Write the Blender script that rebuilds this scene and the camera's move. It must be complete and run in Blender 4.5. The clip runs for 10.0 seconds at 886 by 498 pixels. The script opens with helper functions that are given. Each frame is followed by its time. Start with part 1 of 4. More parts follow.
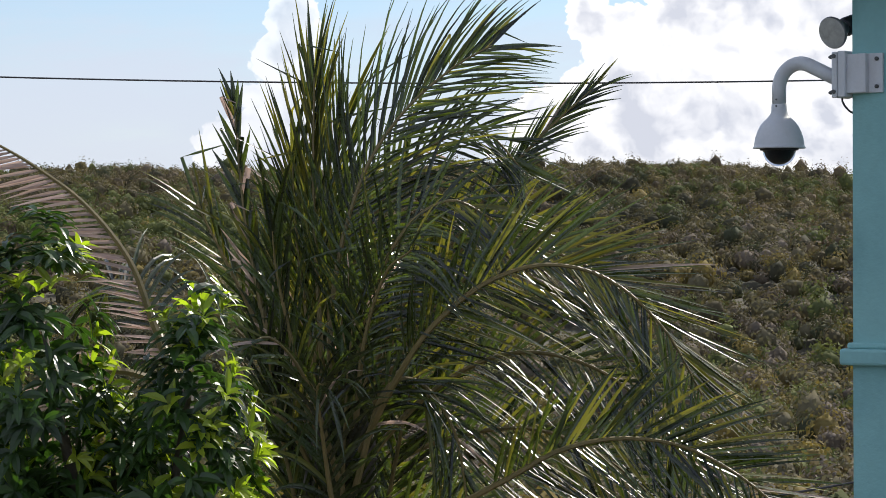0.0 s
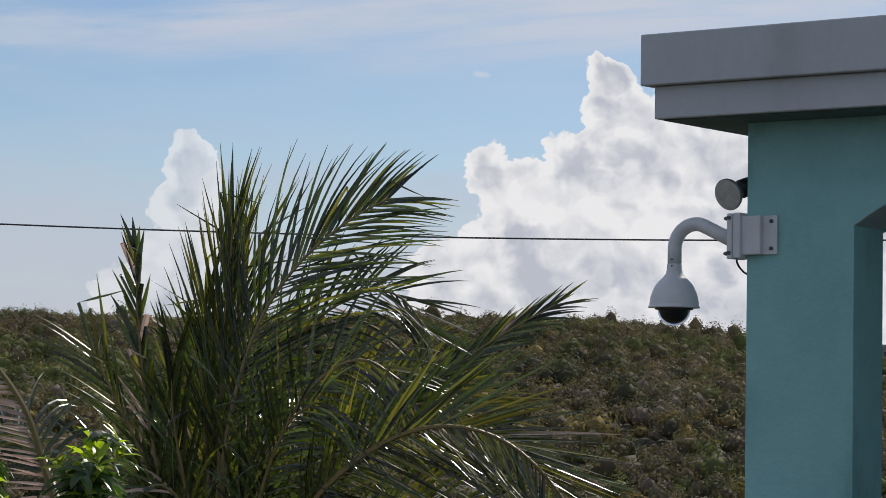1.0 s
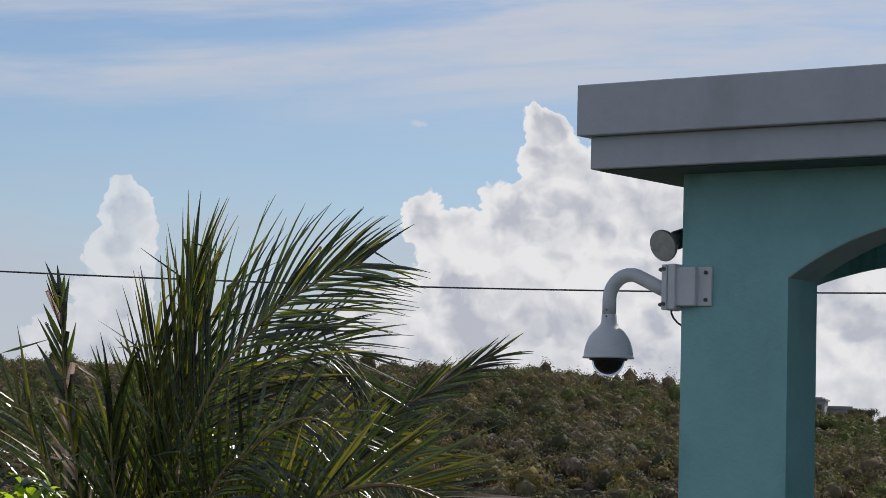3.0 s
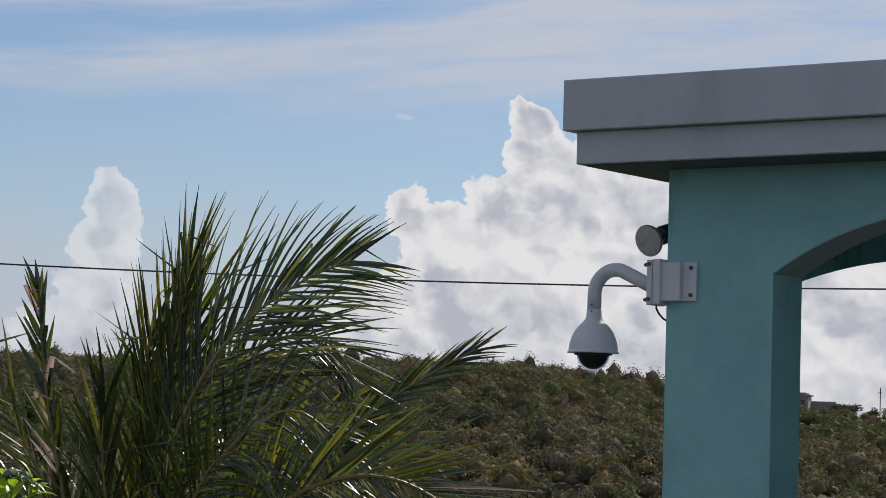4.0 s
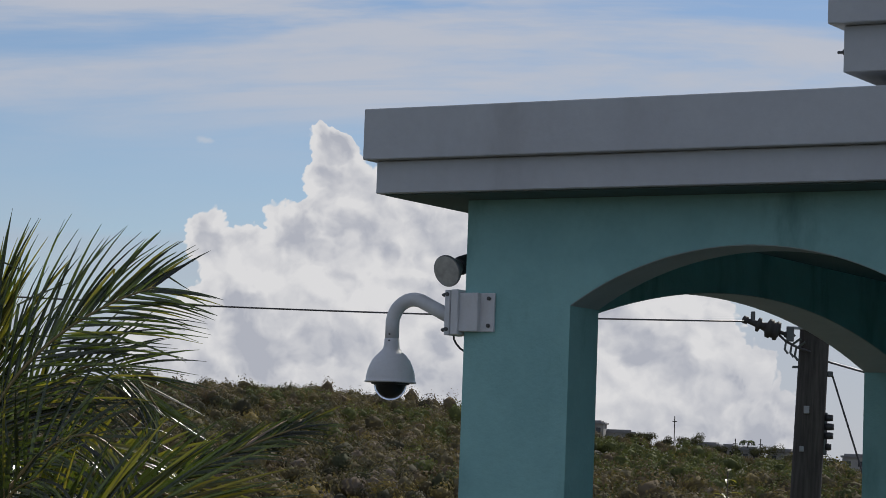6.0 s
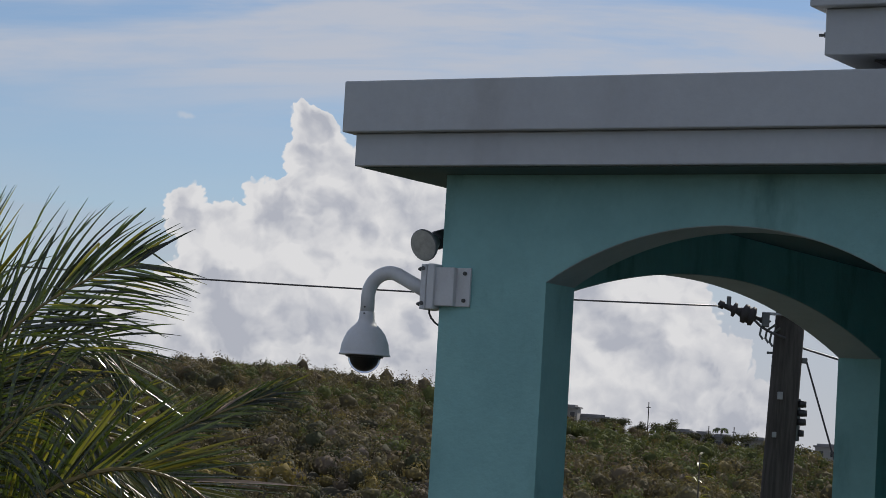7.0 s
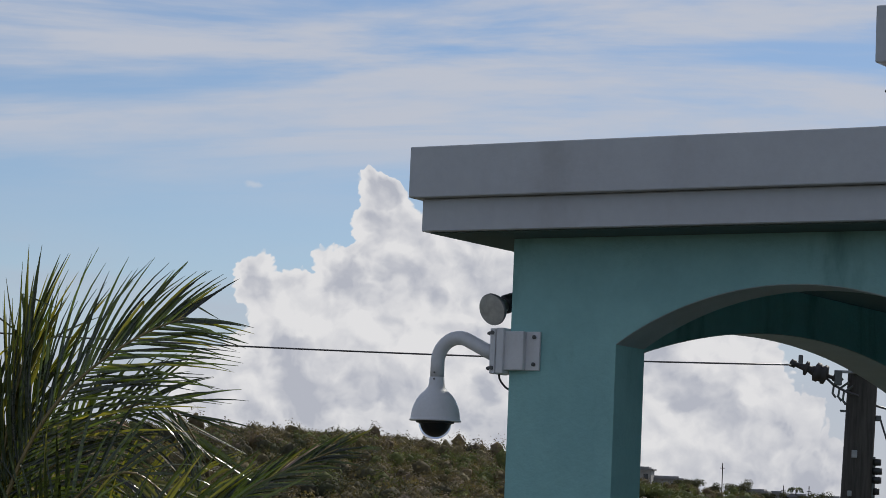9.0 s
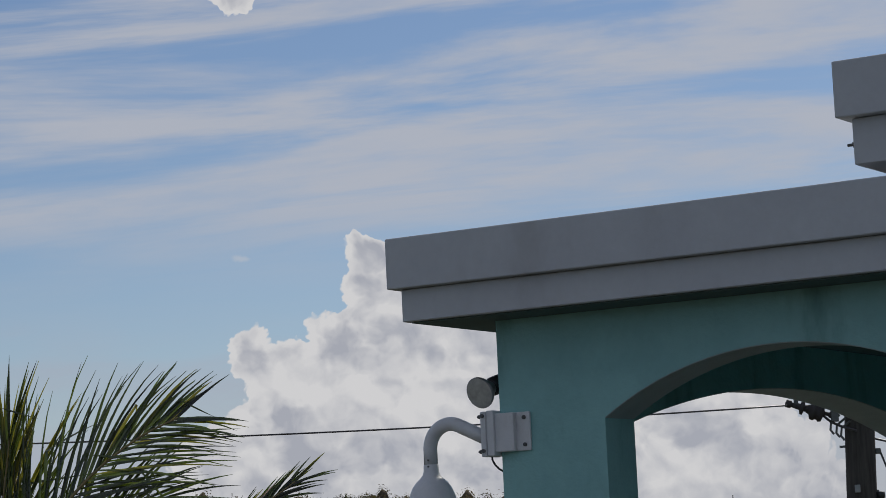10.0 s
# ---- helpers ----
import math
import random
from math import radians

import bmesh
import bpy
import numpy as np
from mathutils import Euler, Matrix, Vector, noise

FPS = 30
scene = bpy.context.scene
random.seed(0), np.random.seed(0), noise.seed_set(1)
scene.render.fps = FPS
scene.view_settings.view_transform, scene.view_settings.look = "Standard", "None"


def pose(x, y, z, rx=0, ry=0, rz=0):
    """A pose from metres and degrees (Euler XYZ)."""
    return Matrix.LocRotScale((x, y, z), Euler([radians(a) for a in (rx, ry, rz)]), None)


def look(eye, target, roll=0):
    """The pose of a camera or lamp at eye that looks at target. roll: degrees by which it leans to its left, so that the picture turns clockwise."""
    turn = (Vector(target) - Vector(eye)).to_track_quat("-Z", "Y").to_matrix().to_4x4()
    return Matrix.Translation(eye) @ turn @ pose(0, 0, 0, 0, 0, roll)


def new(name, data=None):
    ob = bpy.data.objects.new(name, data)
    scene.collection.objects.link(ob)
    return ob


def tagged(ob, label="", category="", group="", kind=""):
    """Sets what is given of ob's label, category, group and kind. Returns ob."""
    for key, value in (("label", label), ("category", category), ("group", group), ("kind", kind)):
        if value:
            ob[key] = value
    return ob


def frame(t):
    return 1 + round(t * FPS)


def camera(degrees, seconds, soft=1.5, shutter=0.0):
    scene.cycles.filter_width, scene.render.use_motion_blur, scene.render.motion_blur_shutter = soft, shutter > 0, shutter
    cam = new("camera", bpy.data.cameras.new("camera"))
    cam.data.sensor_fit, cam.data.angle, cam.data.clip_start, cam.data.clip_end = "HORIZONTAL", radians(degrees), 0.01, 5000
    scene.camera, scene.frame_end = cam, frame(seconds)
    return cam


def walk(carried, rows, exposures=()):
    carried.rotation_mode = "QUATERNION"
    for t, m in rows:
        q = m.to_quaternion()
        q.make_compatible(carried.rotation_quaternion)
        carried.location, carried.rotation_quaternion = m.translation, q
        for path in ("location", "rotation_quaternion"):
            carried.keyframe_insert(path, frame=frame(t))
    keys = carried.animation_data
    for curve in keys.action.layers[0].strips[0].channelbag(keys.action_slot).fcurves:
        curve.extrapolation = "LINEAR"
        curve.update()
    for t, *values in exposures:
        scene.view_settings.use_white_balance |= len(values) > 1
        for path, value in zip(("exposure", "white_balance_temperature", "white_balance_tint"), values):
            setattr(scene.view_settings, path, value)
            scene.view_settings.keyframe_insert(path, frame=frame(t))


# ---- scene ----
EYE = (0.0, 0.0, 1.6)
cam = camera(19.0, 10.0, soft=0.75)
# seconds, small shifts of the hand-held eye, turn
PATH = [
    (0.0, 0.001, -0.011, -0.004, 90.024, 0.162, 38.766), (0.5, 0.011, -0.038, 0.004, 91.951, -0.10, 37.614),
    (1.0, 0.020, -0.040, 0.003, 93.322, -0.919, 36.483), (1.5, 0.020, -0.042, 0.003, 94.032, -1.028, 35.832),
    (2.0, 0.017, -0.035, 0.002, 94.234, -1.218, 35.484), (2.2, 0.016, -0.033, 0.002, 94.274, -1.26, 35.39),
    (3.3, 0.012, -0.024, 0.003, 94.449, -1.42, 35.02), (3.5, 0.012, -0.026, 0.004, 94.449, -1.467, 35.086),
    (4.0, 0.014, -0.034, 0.004, 94.280, -1.646, 34.703), (4.5, 0.011, -0.037, 0.006, 94.196, -1.669, 34.096),
    (5.0, 0.012, -0.036, 0.009, 94.361, -1.803, 33.442), (5.5, 0.016, -0.032, 0.011, 94.921, -1.902, 32.134),
    (6.0, 0.010, -0.023, 0.020, 94.971, -2.089, 30.313), (6.2, 0.010, -0.020, 0.014, 94.69, -2.65, 30.19),
    (7.3, 0.014, -0.014, -0.014, 94.68, -3.50, 29.75), (7.5, 0.013, -0.012, -0.016, 94.862, -3.564, 29.879),
    (8.0, 0.006, 0.002, -0.015, 95.226, -3.655, 29.966), (8.5, 0.005, 0.005, -0.007, 95.444, -3.219, 30.306),
    (9.0, 0.008, 0.003, -0.007, 95.907, -2.427, 31.325), (9.5, 0.006, 0.006, 0.015, 96.652, -0.331, 31.647),
    (10.0, 0.089, -0.039, 0.118, 97.140, 2.687, 31.678)]
walk(cam, [(t, pose(EYE[0] + dx, EYE[1] + dy, EYE[2] + dz, rx, ry, rz)) for t, dx, dy, dz, rx, ry, rz in PATH],
     exposures=[(0.0, 0.62, 6400, 10), (0.3, 0.3, 6400, 10), (1.0, 0.12, 6400, 10), (2.0, 0.16, 6400, 10), (3.5, 0.02, 6400, 10),
                (5.0, 0.0, 6400, 10), (6.0, -0.10, 6400, 10), (8.0, -0.05, 6400, 10), (9.3, -0.02, 6400, 10), (10.0, -0.28, 6400, 10)])

# ---- world, sun ----
SUN_AZ, SUN_EL = -2.0, 38.0  # clockwise from +y, above the horizon


class Nodes:
    """Short hand for building node trees."""

    def __init__(self, tree):
        self.t = tree
        tree.nodes.clear()

    def n(self, kind, **props):
        node = self.t.nodes.new(kind)
        for key, value in props.items():
            setattr(node, key, value)
        return node

    def put(self, sock, value):
        if isinstance(value, bpy.types.NodeSocket):
            self.t.links.new(value, sock)
        else:
            sock.default_value = value

    def math(self, op, a, b=0.0, c=0.0, clamp=False):
        node = self.n("ShaderNodeMath", operation=op, use_clamp=clamp)
        for sock, v in zip(node.inputs, (a, b, c)):
            self.put(sock, v)
        return node.outputs[0]

    def vmath(self, op, a, b=(0, 0, 0)):
        node = self.n("ShaderNodeVectorMath", operation=op)
        self.put(node.inputs[0], a)
        if op == "SCALE":
            self.put(node.inputs[3], b)
        else:
            self.put(node.inputs[1], b)
        return node.outputs[1] if op in ("DISTANCE", "LENGTH", "DOT_PRODUCT") else node.outputs[0]

    def xyz(self, x, y, z=0.0):
        node = self.n("ShaderNodeCombineXYZ")
        for sock, v in zip(node.inputs, (x, y, z)):
            self.put(sock, v)
        return node.outputs[0]

    def noise(self, vec, scale, detail=4.0, rough=0.55, color=False, distortion=0.0):
        node = self.n("ShaderNodeTexNoise")
        if vec is not None:
            self.put(node.inputs["Vector"], vec)
        self.put(node.inputs["Scale"], scale)
        self.put(node.inputs["Detail"], detail)
        self.put(node.inputs["Roughness"], rough)
        self.put(node.inputs["Distortion"], distortion)
        return node.outputs["Color" if color else "Fac"]

    def mix(self, fac, a, b, blend="MIX"):
        node = self.n("ShaderNodeMix", data_type="RGBA", blend_type=blend)
        self.put(node.inputs[0], fac)
        self.put(node.inputs[6], a)
        self.put(node.inputs[7], b)
        return node.outputs[2]

    def step(self, x, lo, hi, a=0.0, b=1.0):
        node = self.n("ShaderNodeMapRange", interpolation_type="SMOOTHSTEP")
        for sock, v in zip(node.inputs, (x, lo, hi, a, b)):
            self.put(sock, v)
        return node.outputs[0]


def make_world():
    world = bpy.data.worlds.new("sky")
    world.use_nodes = True
    scene.world = world
    k = Nodes(world.node_tree)
    sky = k.n("ShaderNodeTexSky", sky_type="NISHITA", sun_disc=False, sun_elevation=radians(SUN_EL),
              sun_rotation=radians(SUN_AZ), altitude=60.0, air_density=1.0, dust_density=0.15, ozone_density=3.0)
    base = k.vmath("MULTIPLY", sky.outputs[0], (0.0705, 0.0695, 0.0745))
    d = k.n("ShaderNodeTexCoord").outputs["Generated"]
    sep = k.n("ShaderNodeSeparateXYZ")
    k.put(sep.inputs[0], d)
    x, y, z = sep.outputs
    az = k.math("MULTIPLY", k.math("ARCTAN2", x, y), 57.2958)
    el = k.math("MULTIPLY", k.math("ARCSINE", z), 57.2958)
    p = k.xyz(az, el)
    # billows: the position is shaken at two scales, and round bumps are added
    big = k.vmath("SCALE", k.vmath("SUBTRACT", k.noise(p, 0.55, 2.0, 0.5, True), (0.5, 0.5, 0.5)), 0.9)
    fine = k.vmath("SCALE", k.vmath("SUBTRACT", k.noise(p, 2.2, 4.0, 0.5, True), (0.5, 0.5, 0.5)), 0.30)
    q = k.vmath("ADD", p, k.vmath("ADD", big, fine))
    q = k.vmath("MULTIPLY", q, (1.0, 1.0, 0.0))

    def bumps(vec, scale):
        node = k.n("ShaderNodeTexVoronoi", feature="SMOOTH_F1", voronoi_dimensions="2D")
        k.put(node.inputs["Vector"], vec)
        k.put(node.inputs["Scale"], scale)
        k.put(node.inputs["Smoothness"], 0.55)
        return node.outputs["Distance"]
    shift = k.vmath("ADD", q, (0.10, 0.16, 0.0))
    b1, b2 = bumps(q, 1.15), bumps(q, 2.7)
    lit = k.math("ADD", k.math("MULTIPLY", k.math("SUBTRACT", b1, bumps(shift, 1.15)), 1.1),
                 k.math("MULTIPLY", k.math("SUBTRACT", b2, bumps(shift, 2.7)), 0.28))
    b3 = k.math("MULTIPLY", k.math("SUBTRACT", 0.44, bumps(q, 6.5)), 0.17)
    billow = k.math("ADD", k.math("ADD", b3, k.math("MULTIPLY", k.math("SUBTRACT", 0.46, b1), 0.42)), k.math("MULTIPLY", k.math("SUBTRACT", 0.44, b2), 0.16))
    # heaps of the cumulus: azimuth, elevation, radius in degrees
    heaps = [(-33.0, 7.1, 0.55), (-32.8, 6.3, 0.85), (-32.2, 5.4, 1.3), (-33.7, 4.9, 0.9), (-35.6, 5.0, 0.65),
             (-34.8, 4.4, 0.95), (-34.2, 3.0, 1.9), (-31.6, 3.2, 2.2), (-30.4, 5.2, 1.5), (-36.0, 2.4, 1.5),
             (-42.0, 4.95, 0.65), (-42.1, 4.1, 0.85), (-42.3, 3.0, 0.95), (-35.7, 12.7, 0.5), (-42.9, 1.8, 1.2), (-27.6, 1.9, 1.8), (-28.4, 4.2, 2.2),
             (-26.3, 4.2, 1.7), (-25.5, 3.0, 1.6), (-25.0, 1.8, 1.7), (-23.7, 1.3, 1.1),
             (-16.0, 3.5, 2.5), (-10.0, 2.5, 2.8), (-52.0, 2.5, 2.2), (-61.0, 3.5, 3.0), (8.0, 3.0, 3.2),
             (35.0, 3.6, 3.6), (70.0, 3.0, 3.5), (-95.0, 3.2, 3.8), (120.0, 3.4, 3.6), (-140.0, 3.0, 3.4)]
    heap = None
    for a, e, r in heaps:
        s = k.math("SUBTRACT", 1.0, k.math("DIVIDE", k.vmath("DISTANCE", q, (a, e, 0.0)), r))
        heap = s if heap is None else k.math("SMOOTH_MAX", heap, s, 0.12)
    heap = k.math("ADD", heap, billow)
    mask = k.math("MULTIPLY", k.step(heap, -0.02, 0.07), k.step(az, -43.0, -39.0, 0.62, 1.0))
    # light and shade inside the heaps: the rim to the sky is bright, the body greyer in patches
    body = k.noise(k.vmath("ADD", p, fine), 0.62, 4.0, 0.5)
    thick = k.step(heap, 0.05, 0.7)
    grey = k.math("MULTIPLY", thick, k.step(body, 0.32, 0.66))
    low = k.step(el, 4.6, 1.2)
    grey = k.math("MAXIMUM", grey, k.math("MULTIPLY", low, k.step(body, 0.30, 0.7, 0.15, 0.7)))
    detail = k.math("SUBTRACT", k.noise(q, 1.9, 6.0, 0.62), 0.5)
    grey = k.math("ADD", grey, k.math("MULTIPLY", detail, 0.9))
    grey = k.math("SUBTRACT", grey, k.math("MULTIPLY", lit, 0.9), 0.0, True)
    cumulus = k.mix(grey, (0.76, 0.75, 0.75, 1), (0.455, 0.47, 0.525, 1))
    # thin streaks of ice cloud, drawn out along the wind
    slant = k.math("SUBTRACT", el, k.math("MULTIPLY", az, 0.05))
    streak = k.noise(k.xyz(k.math("MULTIPLY", az, 0.075), k.math("MULTIPLY", slant, 0.62)), 1.0, 6.0, 0.58, False, 0.35)
    veil = k.noise(k.xyz(k.math("MULTIPLY", az, 0.2), k.math("MULTIPLY", slant, 0.9), 4.0), 1.1, 5.0, 0.6)
    streak = k.math("MULTIPLY", k.step(streak, 0.38, 0.60), k.step(veil, 0.25, 0.6, 0.55, 1.0))
    streak = k.math("MULTIPLY", streak, k.step(el, 6.3, 8.6, 0.10, 0.9))
    haze = k.step(k.math("ADD", el, k.math("MULTIPLY", k.math("SUBTRACT", veil, 0.5), 5.0)), 6.0, 2.6, 0.0, 0.8)
    sky_col = k.mix(streak, base, (0.53, 0.55, 0.61, 1))
    sky_col = k.mix(haze, sky_col, (0.46, 0.49, 0.57, 1))
    # one small torn wisp
    w = k.vmath("LENGTH", k.vmath("MULTIPLY", k.vmath("SUBTRACT", k.vmath("ADD", p, fine), (-35.75, 7.1, 0.0)), (4.0, 11.0, 0.0)))
    sky_col = k.mix(k.step(w, 1.0, 0.2, 0.0, 0.45), sky_col, (0.62, 0.63, 0.66, 1))
    col = k.mix(mask, sky_col, cumulus)
    # below the horizon and straight up the plain sky goes on
    bg = k.n("ShaderNodeBackground")
    k.put(bg.inputs[0], col)
    k.put(bg.inputs[1], 1.0)
    out = k.n("ShaderNodeOutputWorld")
    k.put(out.inputs[0], bg.outputs[0])


make_world()
sun = new("sun", bpy.data.lights.new("sun", "SUN"))
sun.data.energy, sun.data.angle, sun.data.color = 3.6, radians(0.53), (1.0, 0.94, 0.84)
sa, se = radians(SUN_AZ), radians(SUN_EL)
sun.matrix_world = look((0, 0, 60), (-math.sin(sa) * math.cos(se), -math.cos(sa) * math.cos(se), 60 - math.sin(se)))


# ---- materials ----
def material(name, color, rough=0.6, second=None, scale=6.0, amount=0.5, bump=0.0, bump_scale=60.0, metal=0.0,
             stretch=(1, 1, 1), island=0.0, clear=0.0, coat=0.0, stain=None, stain_scale=1.2, stain_amount=0.0, rand=0.0, spec=0.5, glow=(1.5, 1.8, 0.6)):
    """A painted, natural or metal surface with variation at two scales."""
    m = bpy.data.materials.new(name)
    m.use_nodes = True
    k = Nodes(m.node_tree)
    pos = k.n("ShaderNodeTexCoord").outputs["Object"]
    if stretch != (1, 1, 1):
        pos = k.vmath("MULTIPLY", pos, stretch)
    a = (*color, 1)
    b = (*(second or tuple(c * 0.75 for c in color)), 1)
    big = k.noise(pos, scale, 4.0, 0.6)
    col = k.mix(k.step(big, 0.5 - amount / 2, 0.5 + amount / 2), a, b)
    grain = k.noise(pos, scale * 9, 3.0, 0.6)
    col = k.mix(0.22, col, k.mix(grain, (0.62, 0.62, 0.62, 1), (1.25, 1.25, 1.25, 1)), "MULTIPLY")
    if stain:
        dirt = k.noise(k.vmath("MULTIPLY", pos, (1.0, 1.0, 0.35)), stain_scale, 6.0, 0.65)
        col = k.mix(k.math("MULTIPLY", k.step(dirt, 0.5, 0.75), stain_amount), col, (*stain, 1))
    if island:
        geo = k.n("ShaderNodeNewGeometry").outputs["Random Per Island"]
        col = k.mix(1.0, col, k.mix(geo, (1 - island,) * 3 + (1,), (1 + island,) * 3 + (1,)), "MULTIPLY")
    if rand:
        ri = k.n("ShaderNodeObjectInfo").outputs["Random"]
        col = k.mix(1.0, col, k.mix(ri, (1 - rand,) * 3 + (1,), (1 + rand,) * 3 + (1,)), "MULTIPLY")
    bsdf = k.n("ShaderNodeBsdfPrincipled")
    k.put(bsdf.inputs["Base Color"], col)
    k.put(bsdf.inputs["Roughness"], k.math("ADD", rough - 0.06, k.math("MULTIPLY", grain, 0.12)))
    k.put(bsdf.inputs["Metallic"], metal)
    k.put(bsdf.inputs["Coat Weight"], coat)
    k.put(bsdf.inputs["Specular IOR Level"], spec)
    if bump:
        bn = k.n("ShaderNodeBump")
        k.put(bn.inputs["Strength"], bump)
        k.put(bn.inputs["Distance"], 0.004)
        k.put(bn.inputs["Height"], k.noise(pos, bump_scale, 4.0, 0.6))
        k.put(bsdf.inputs["Normal"], bn.outputs[0])
    shader = bsdf.outputs[0]
    if clear:
        tr = k.n("ShaderNodeBsdfTranslucent")
        k.put(tr.inputs[0], k.mix(1.0, col, (*glow, 1), "MULTIPLY"))
        mx = k.n("ShaderNodeMixShader")
        k.put(mx.inputs[0], clear)
        k.put(mx.inputs[1], shader)
        k.put(mx.inputs[2], tr.outputs[0])
        shader = mx.outputs[0]
    out = k.n("ShaderNodeOutputMaterial")
    k.put(out.inputs[0], shader)
    return m


def glass(name, color=(1, 1, 1), rough=0.02):
    m = bpy.data.materials.new(name)
    m.use_nodes = True
    k = Nodes(m.node_tree)
    bsdf = k.n("ShaderNodeBsdfPrincipled")
    k.put(bsdf.inputs["Base Color"], (*color, 1))
    k.put(bsdf.inputs["Roughness"], rough)
    k.put(bsdf.inputs["Transmission Weight"], 1.0)
    k.put(bsdf.inputs["IOR"], 1.1)
    out = k.n("ShaderNodeOutputMaterial")
    k.put(out.inputs[0], bsdf.outputs[0])
    return m


TEAL = material("teal_stucco", (0.285, 0.535, 0.525), 0.85, (0.235, 0.455, 0.455), 3.0, 0.5, 0.8, 45.0,
                stain=(0.10, 0.21, 0.195), stain_scale=2.6, stain_amount=0.75)
FASCIA = material("grey_white_fascia_paint", (0.51, 0.535, 0.56), 0.7, (0.46, 0.48, 0.51), 2.5, 0.6, 0.25, 40.0,
                  stain=(0.26, 0.24, 0.22), stain_scale=2.4, stain_amount=0.25)
LINING = material("bare_grey_plaster", (0.385, 0.43, 0.43), 0.9, (0.32, 0.36, 0.36), 3.0, 0.6, 0.5, 45.0)
# teal darkened so the colour itself carries the shade under the eaves
SOFFIT_SHADED = material("shade_darkened_teal_soffit", (0.09, 0.14, 0.135), 0.85, (0.07, 0.115, 0.11), 2.2, 0.6, 0.3, 50.0)
ROOF_TOP = material("roof_concrete", (0.38, 0.38, 0.37), 0.9, (0.3, 0.3, 0.29), 1.5, 0.6, 0.4, 30.0)
CONCRETE = material("concrete", (0.48, 0.47, 0.45), 0.9, (0.40, 0.39, 0.37), 1.4, 0.6, 0.4, 35.0)
CAM_GREY = material("grey_white_enamel", (0.66, 0.67, 0.69), 0.38, (0.62, 0.63, 0.65), 9.0, 0.5, 0.05, 120.0,
                    stain=(0.4, 0.37, 0.33), stain_scale=14.0, stain_amount=0.2)
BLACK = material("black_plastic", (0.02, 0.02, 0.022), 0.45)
STEEL = material("dark_bolt_steel", (0.12, 0.12, 0.12), 0.4, metal=0.8)
LENS_GLASS = glass("clear_dome_plastic", (0.75, 0.77, 0.8))
REFLECTOR = material("frosted_lamp_glass", (0.50, 0.50, 0.47), 0.22, (0.36, 0.36, 0.34), 30.0, 0.5, 0.3, 160.0, coat=0.5)
CABLE = material("black_cable", (0.03, 0.03, 0.033), 0.5)
WIRE = material("weathered_line_wire", (0.06, 0.055, 0.06), 0.5)
POLE = material("weathered_pole_wood", (0.075, 0.067, 0.060), 0.9, (0.026, 0.023, 0.021), 5.0, 0.6, 0.9, 25.0, stretch=(6, 6, 0.5))
INSULATOR = material("brown_grey_porcelain", (0.055, 0.05, 0.05), 0.6, spec=0.2)
GALV = material("galvanised_steel", (0.32, 0.32, 0.33), 0.5, metal=0.7)
FROND = material("palm_leaflet_green", (0.024, 0.039, 0.010), 0.28, (0.045, 0.060, 0.014), 3.0, 0.6, island=0.85, clear=0.34, spec=1.0, glow=(2.5, 2.5, 0.7))
FROND_YELLOW = material("palm_leaflet_yellow_green", (0.095, 0.115, 0.028), 0.34, (0.15, 0.14, 0.04), 3.0, 0.6, island=0.4, clear=0.42, spec=0.6, glow=(2.4, 2.2, 0.7))
FROND_DRY = material("palm_leaflet_dry_straw", (0.60, 0.48, 0.41), 0.38, (0.46, 0.35, 0.30), 4.0, 0.6, island=0.3, clear=0.45, glow=(1.25, 1.1, 1.0))
RACHIS = material("palm_midrib_tan", (0.27, 0.19, 0.075), 0.5, (0.17, 0.14, 0.05), 8.0, 0.6)
TRUNK = material("palm_trunk_bark", (0.075, 0.065, 0.05), 0.95, (0.04, 0.035, 0.028), 4.0, 0.6, 0.8, 20.0)
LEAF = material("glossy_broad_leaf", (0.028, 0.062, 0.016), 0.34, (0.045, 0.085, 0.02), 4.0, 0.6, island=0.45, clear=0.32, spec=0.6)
# young shoots, and the yellow-green of sunlit leaves put into the colour
LEAF_YOUNG_LIT = material("young_sunlit_yellow_leaf", (0.26, 0.34, 0.03), 0.36, (0.32, 0.33, 0.04), 5.0, 0.6, island=0.3, clear=0.5, spec=0.6)
BARK = material("grey_brown_bark", (0.13, 0.105, 0.08), 0.9, (0.08, 0.065, 0.05), 6.0, 0.6, 0.8, 30.0)
SOIL = material("dry_scrub_ground", (0.085, 0.075, 0.048), 0.95, (0.06, 0.058, 0.034), 0.05, 0.5)
SCRUB = [material("scrub_" + n, c, 0.8, tuple(v * 0.75 for v in c), 0.08, 0.5, island=0.14, clear=0.2, spec=0.06, glow=(1.4, 1.4, 0.8)) for n, c in (
    ("olive", (0.164, 0.140, 0.085)), ("green", (0.130, 0.146, 0.062)), ("brown", (0.188, 0.150, 0.102)), ("yellow", (0.215, 0.176, 0.088)), ("dark", (0.104, 0.098, 0.066)),
    ("pale_olive", (0.205, 0.180, 0.112)), ("pale_green", (0.172, 0.190, 0.076)), ("grey_brown", (0.208, 0.172, 0.138)), ("gold", (0.262, 0.206, 0.080)), ("deep_green", (0.098, 0.104, 0.062)))]
HOUSE_WALL = material("pale_house_render", (0.40, 0.38, 0.35), 0.85, (0.33, 0.32, 0.30), 0.6, 0.5)
HOUSE_ROOF = material("grey_house_roof", (0.30, 0.29, 0.29), 0.8, (0.24, 0.23, 0.23), 0.6, 0.5)
DARK_PANE = material("dark_window_pane", (0.03, 0.035, 0.04), 0.1)


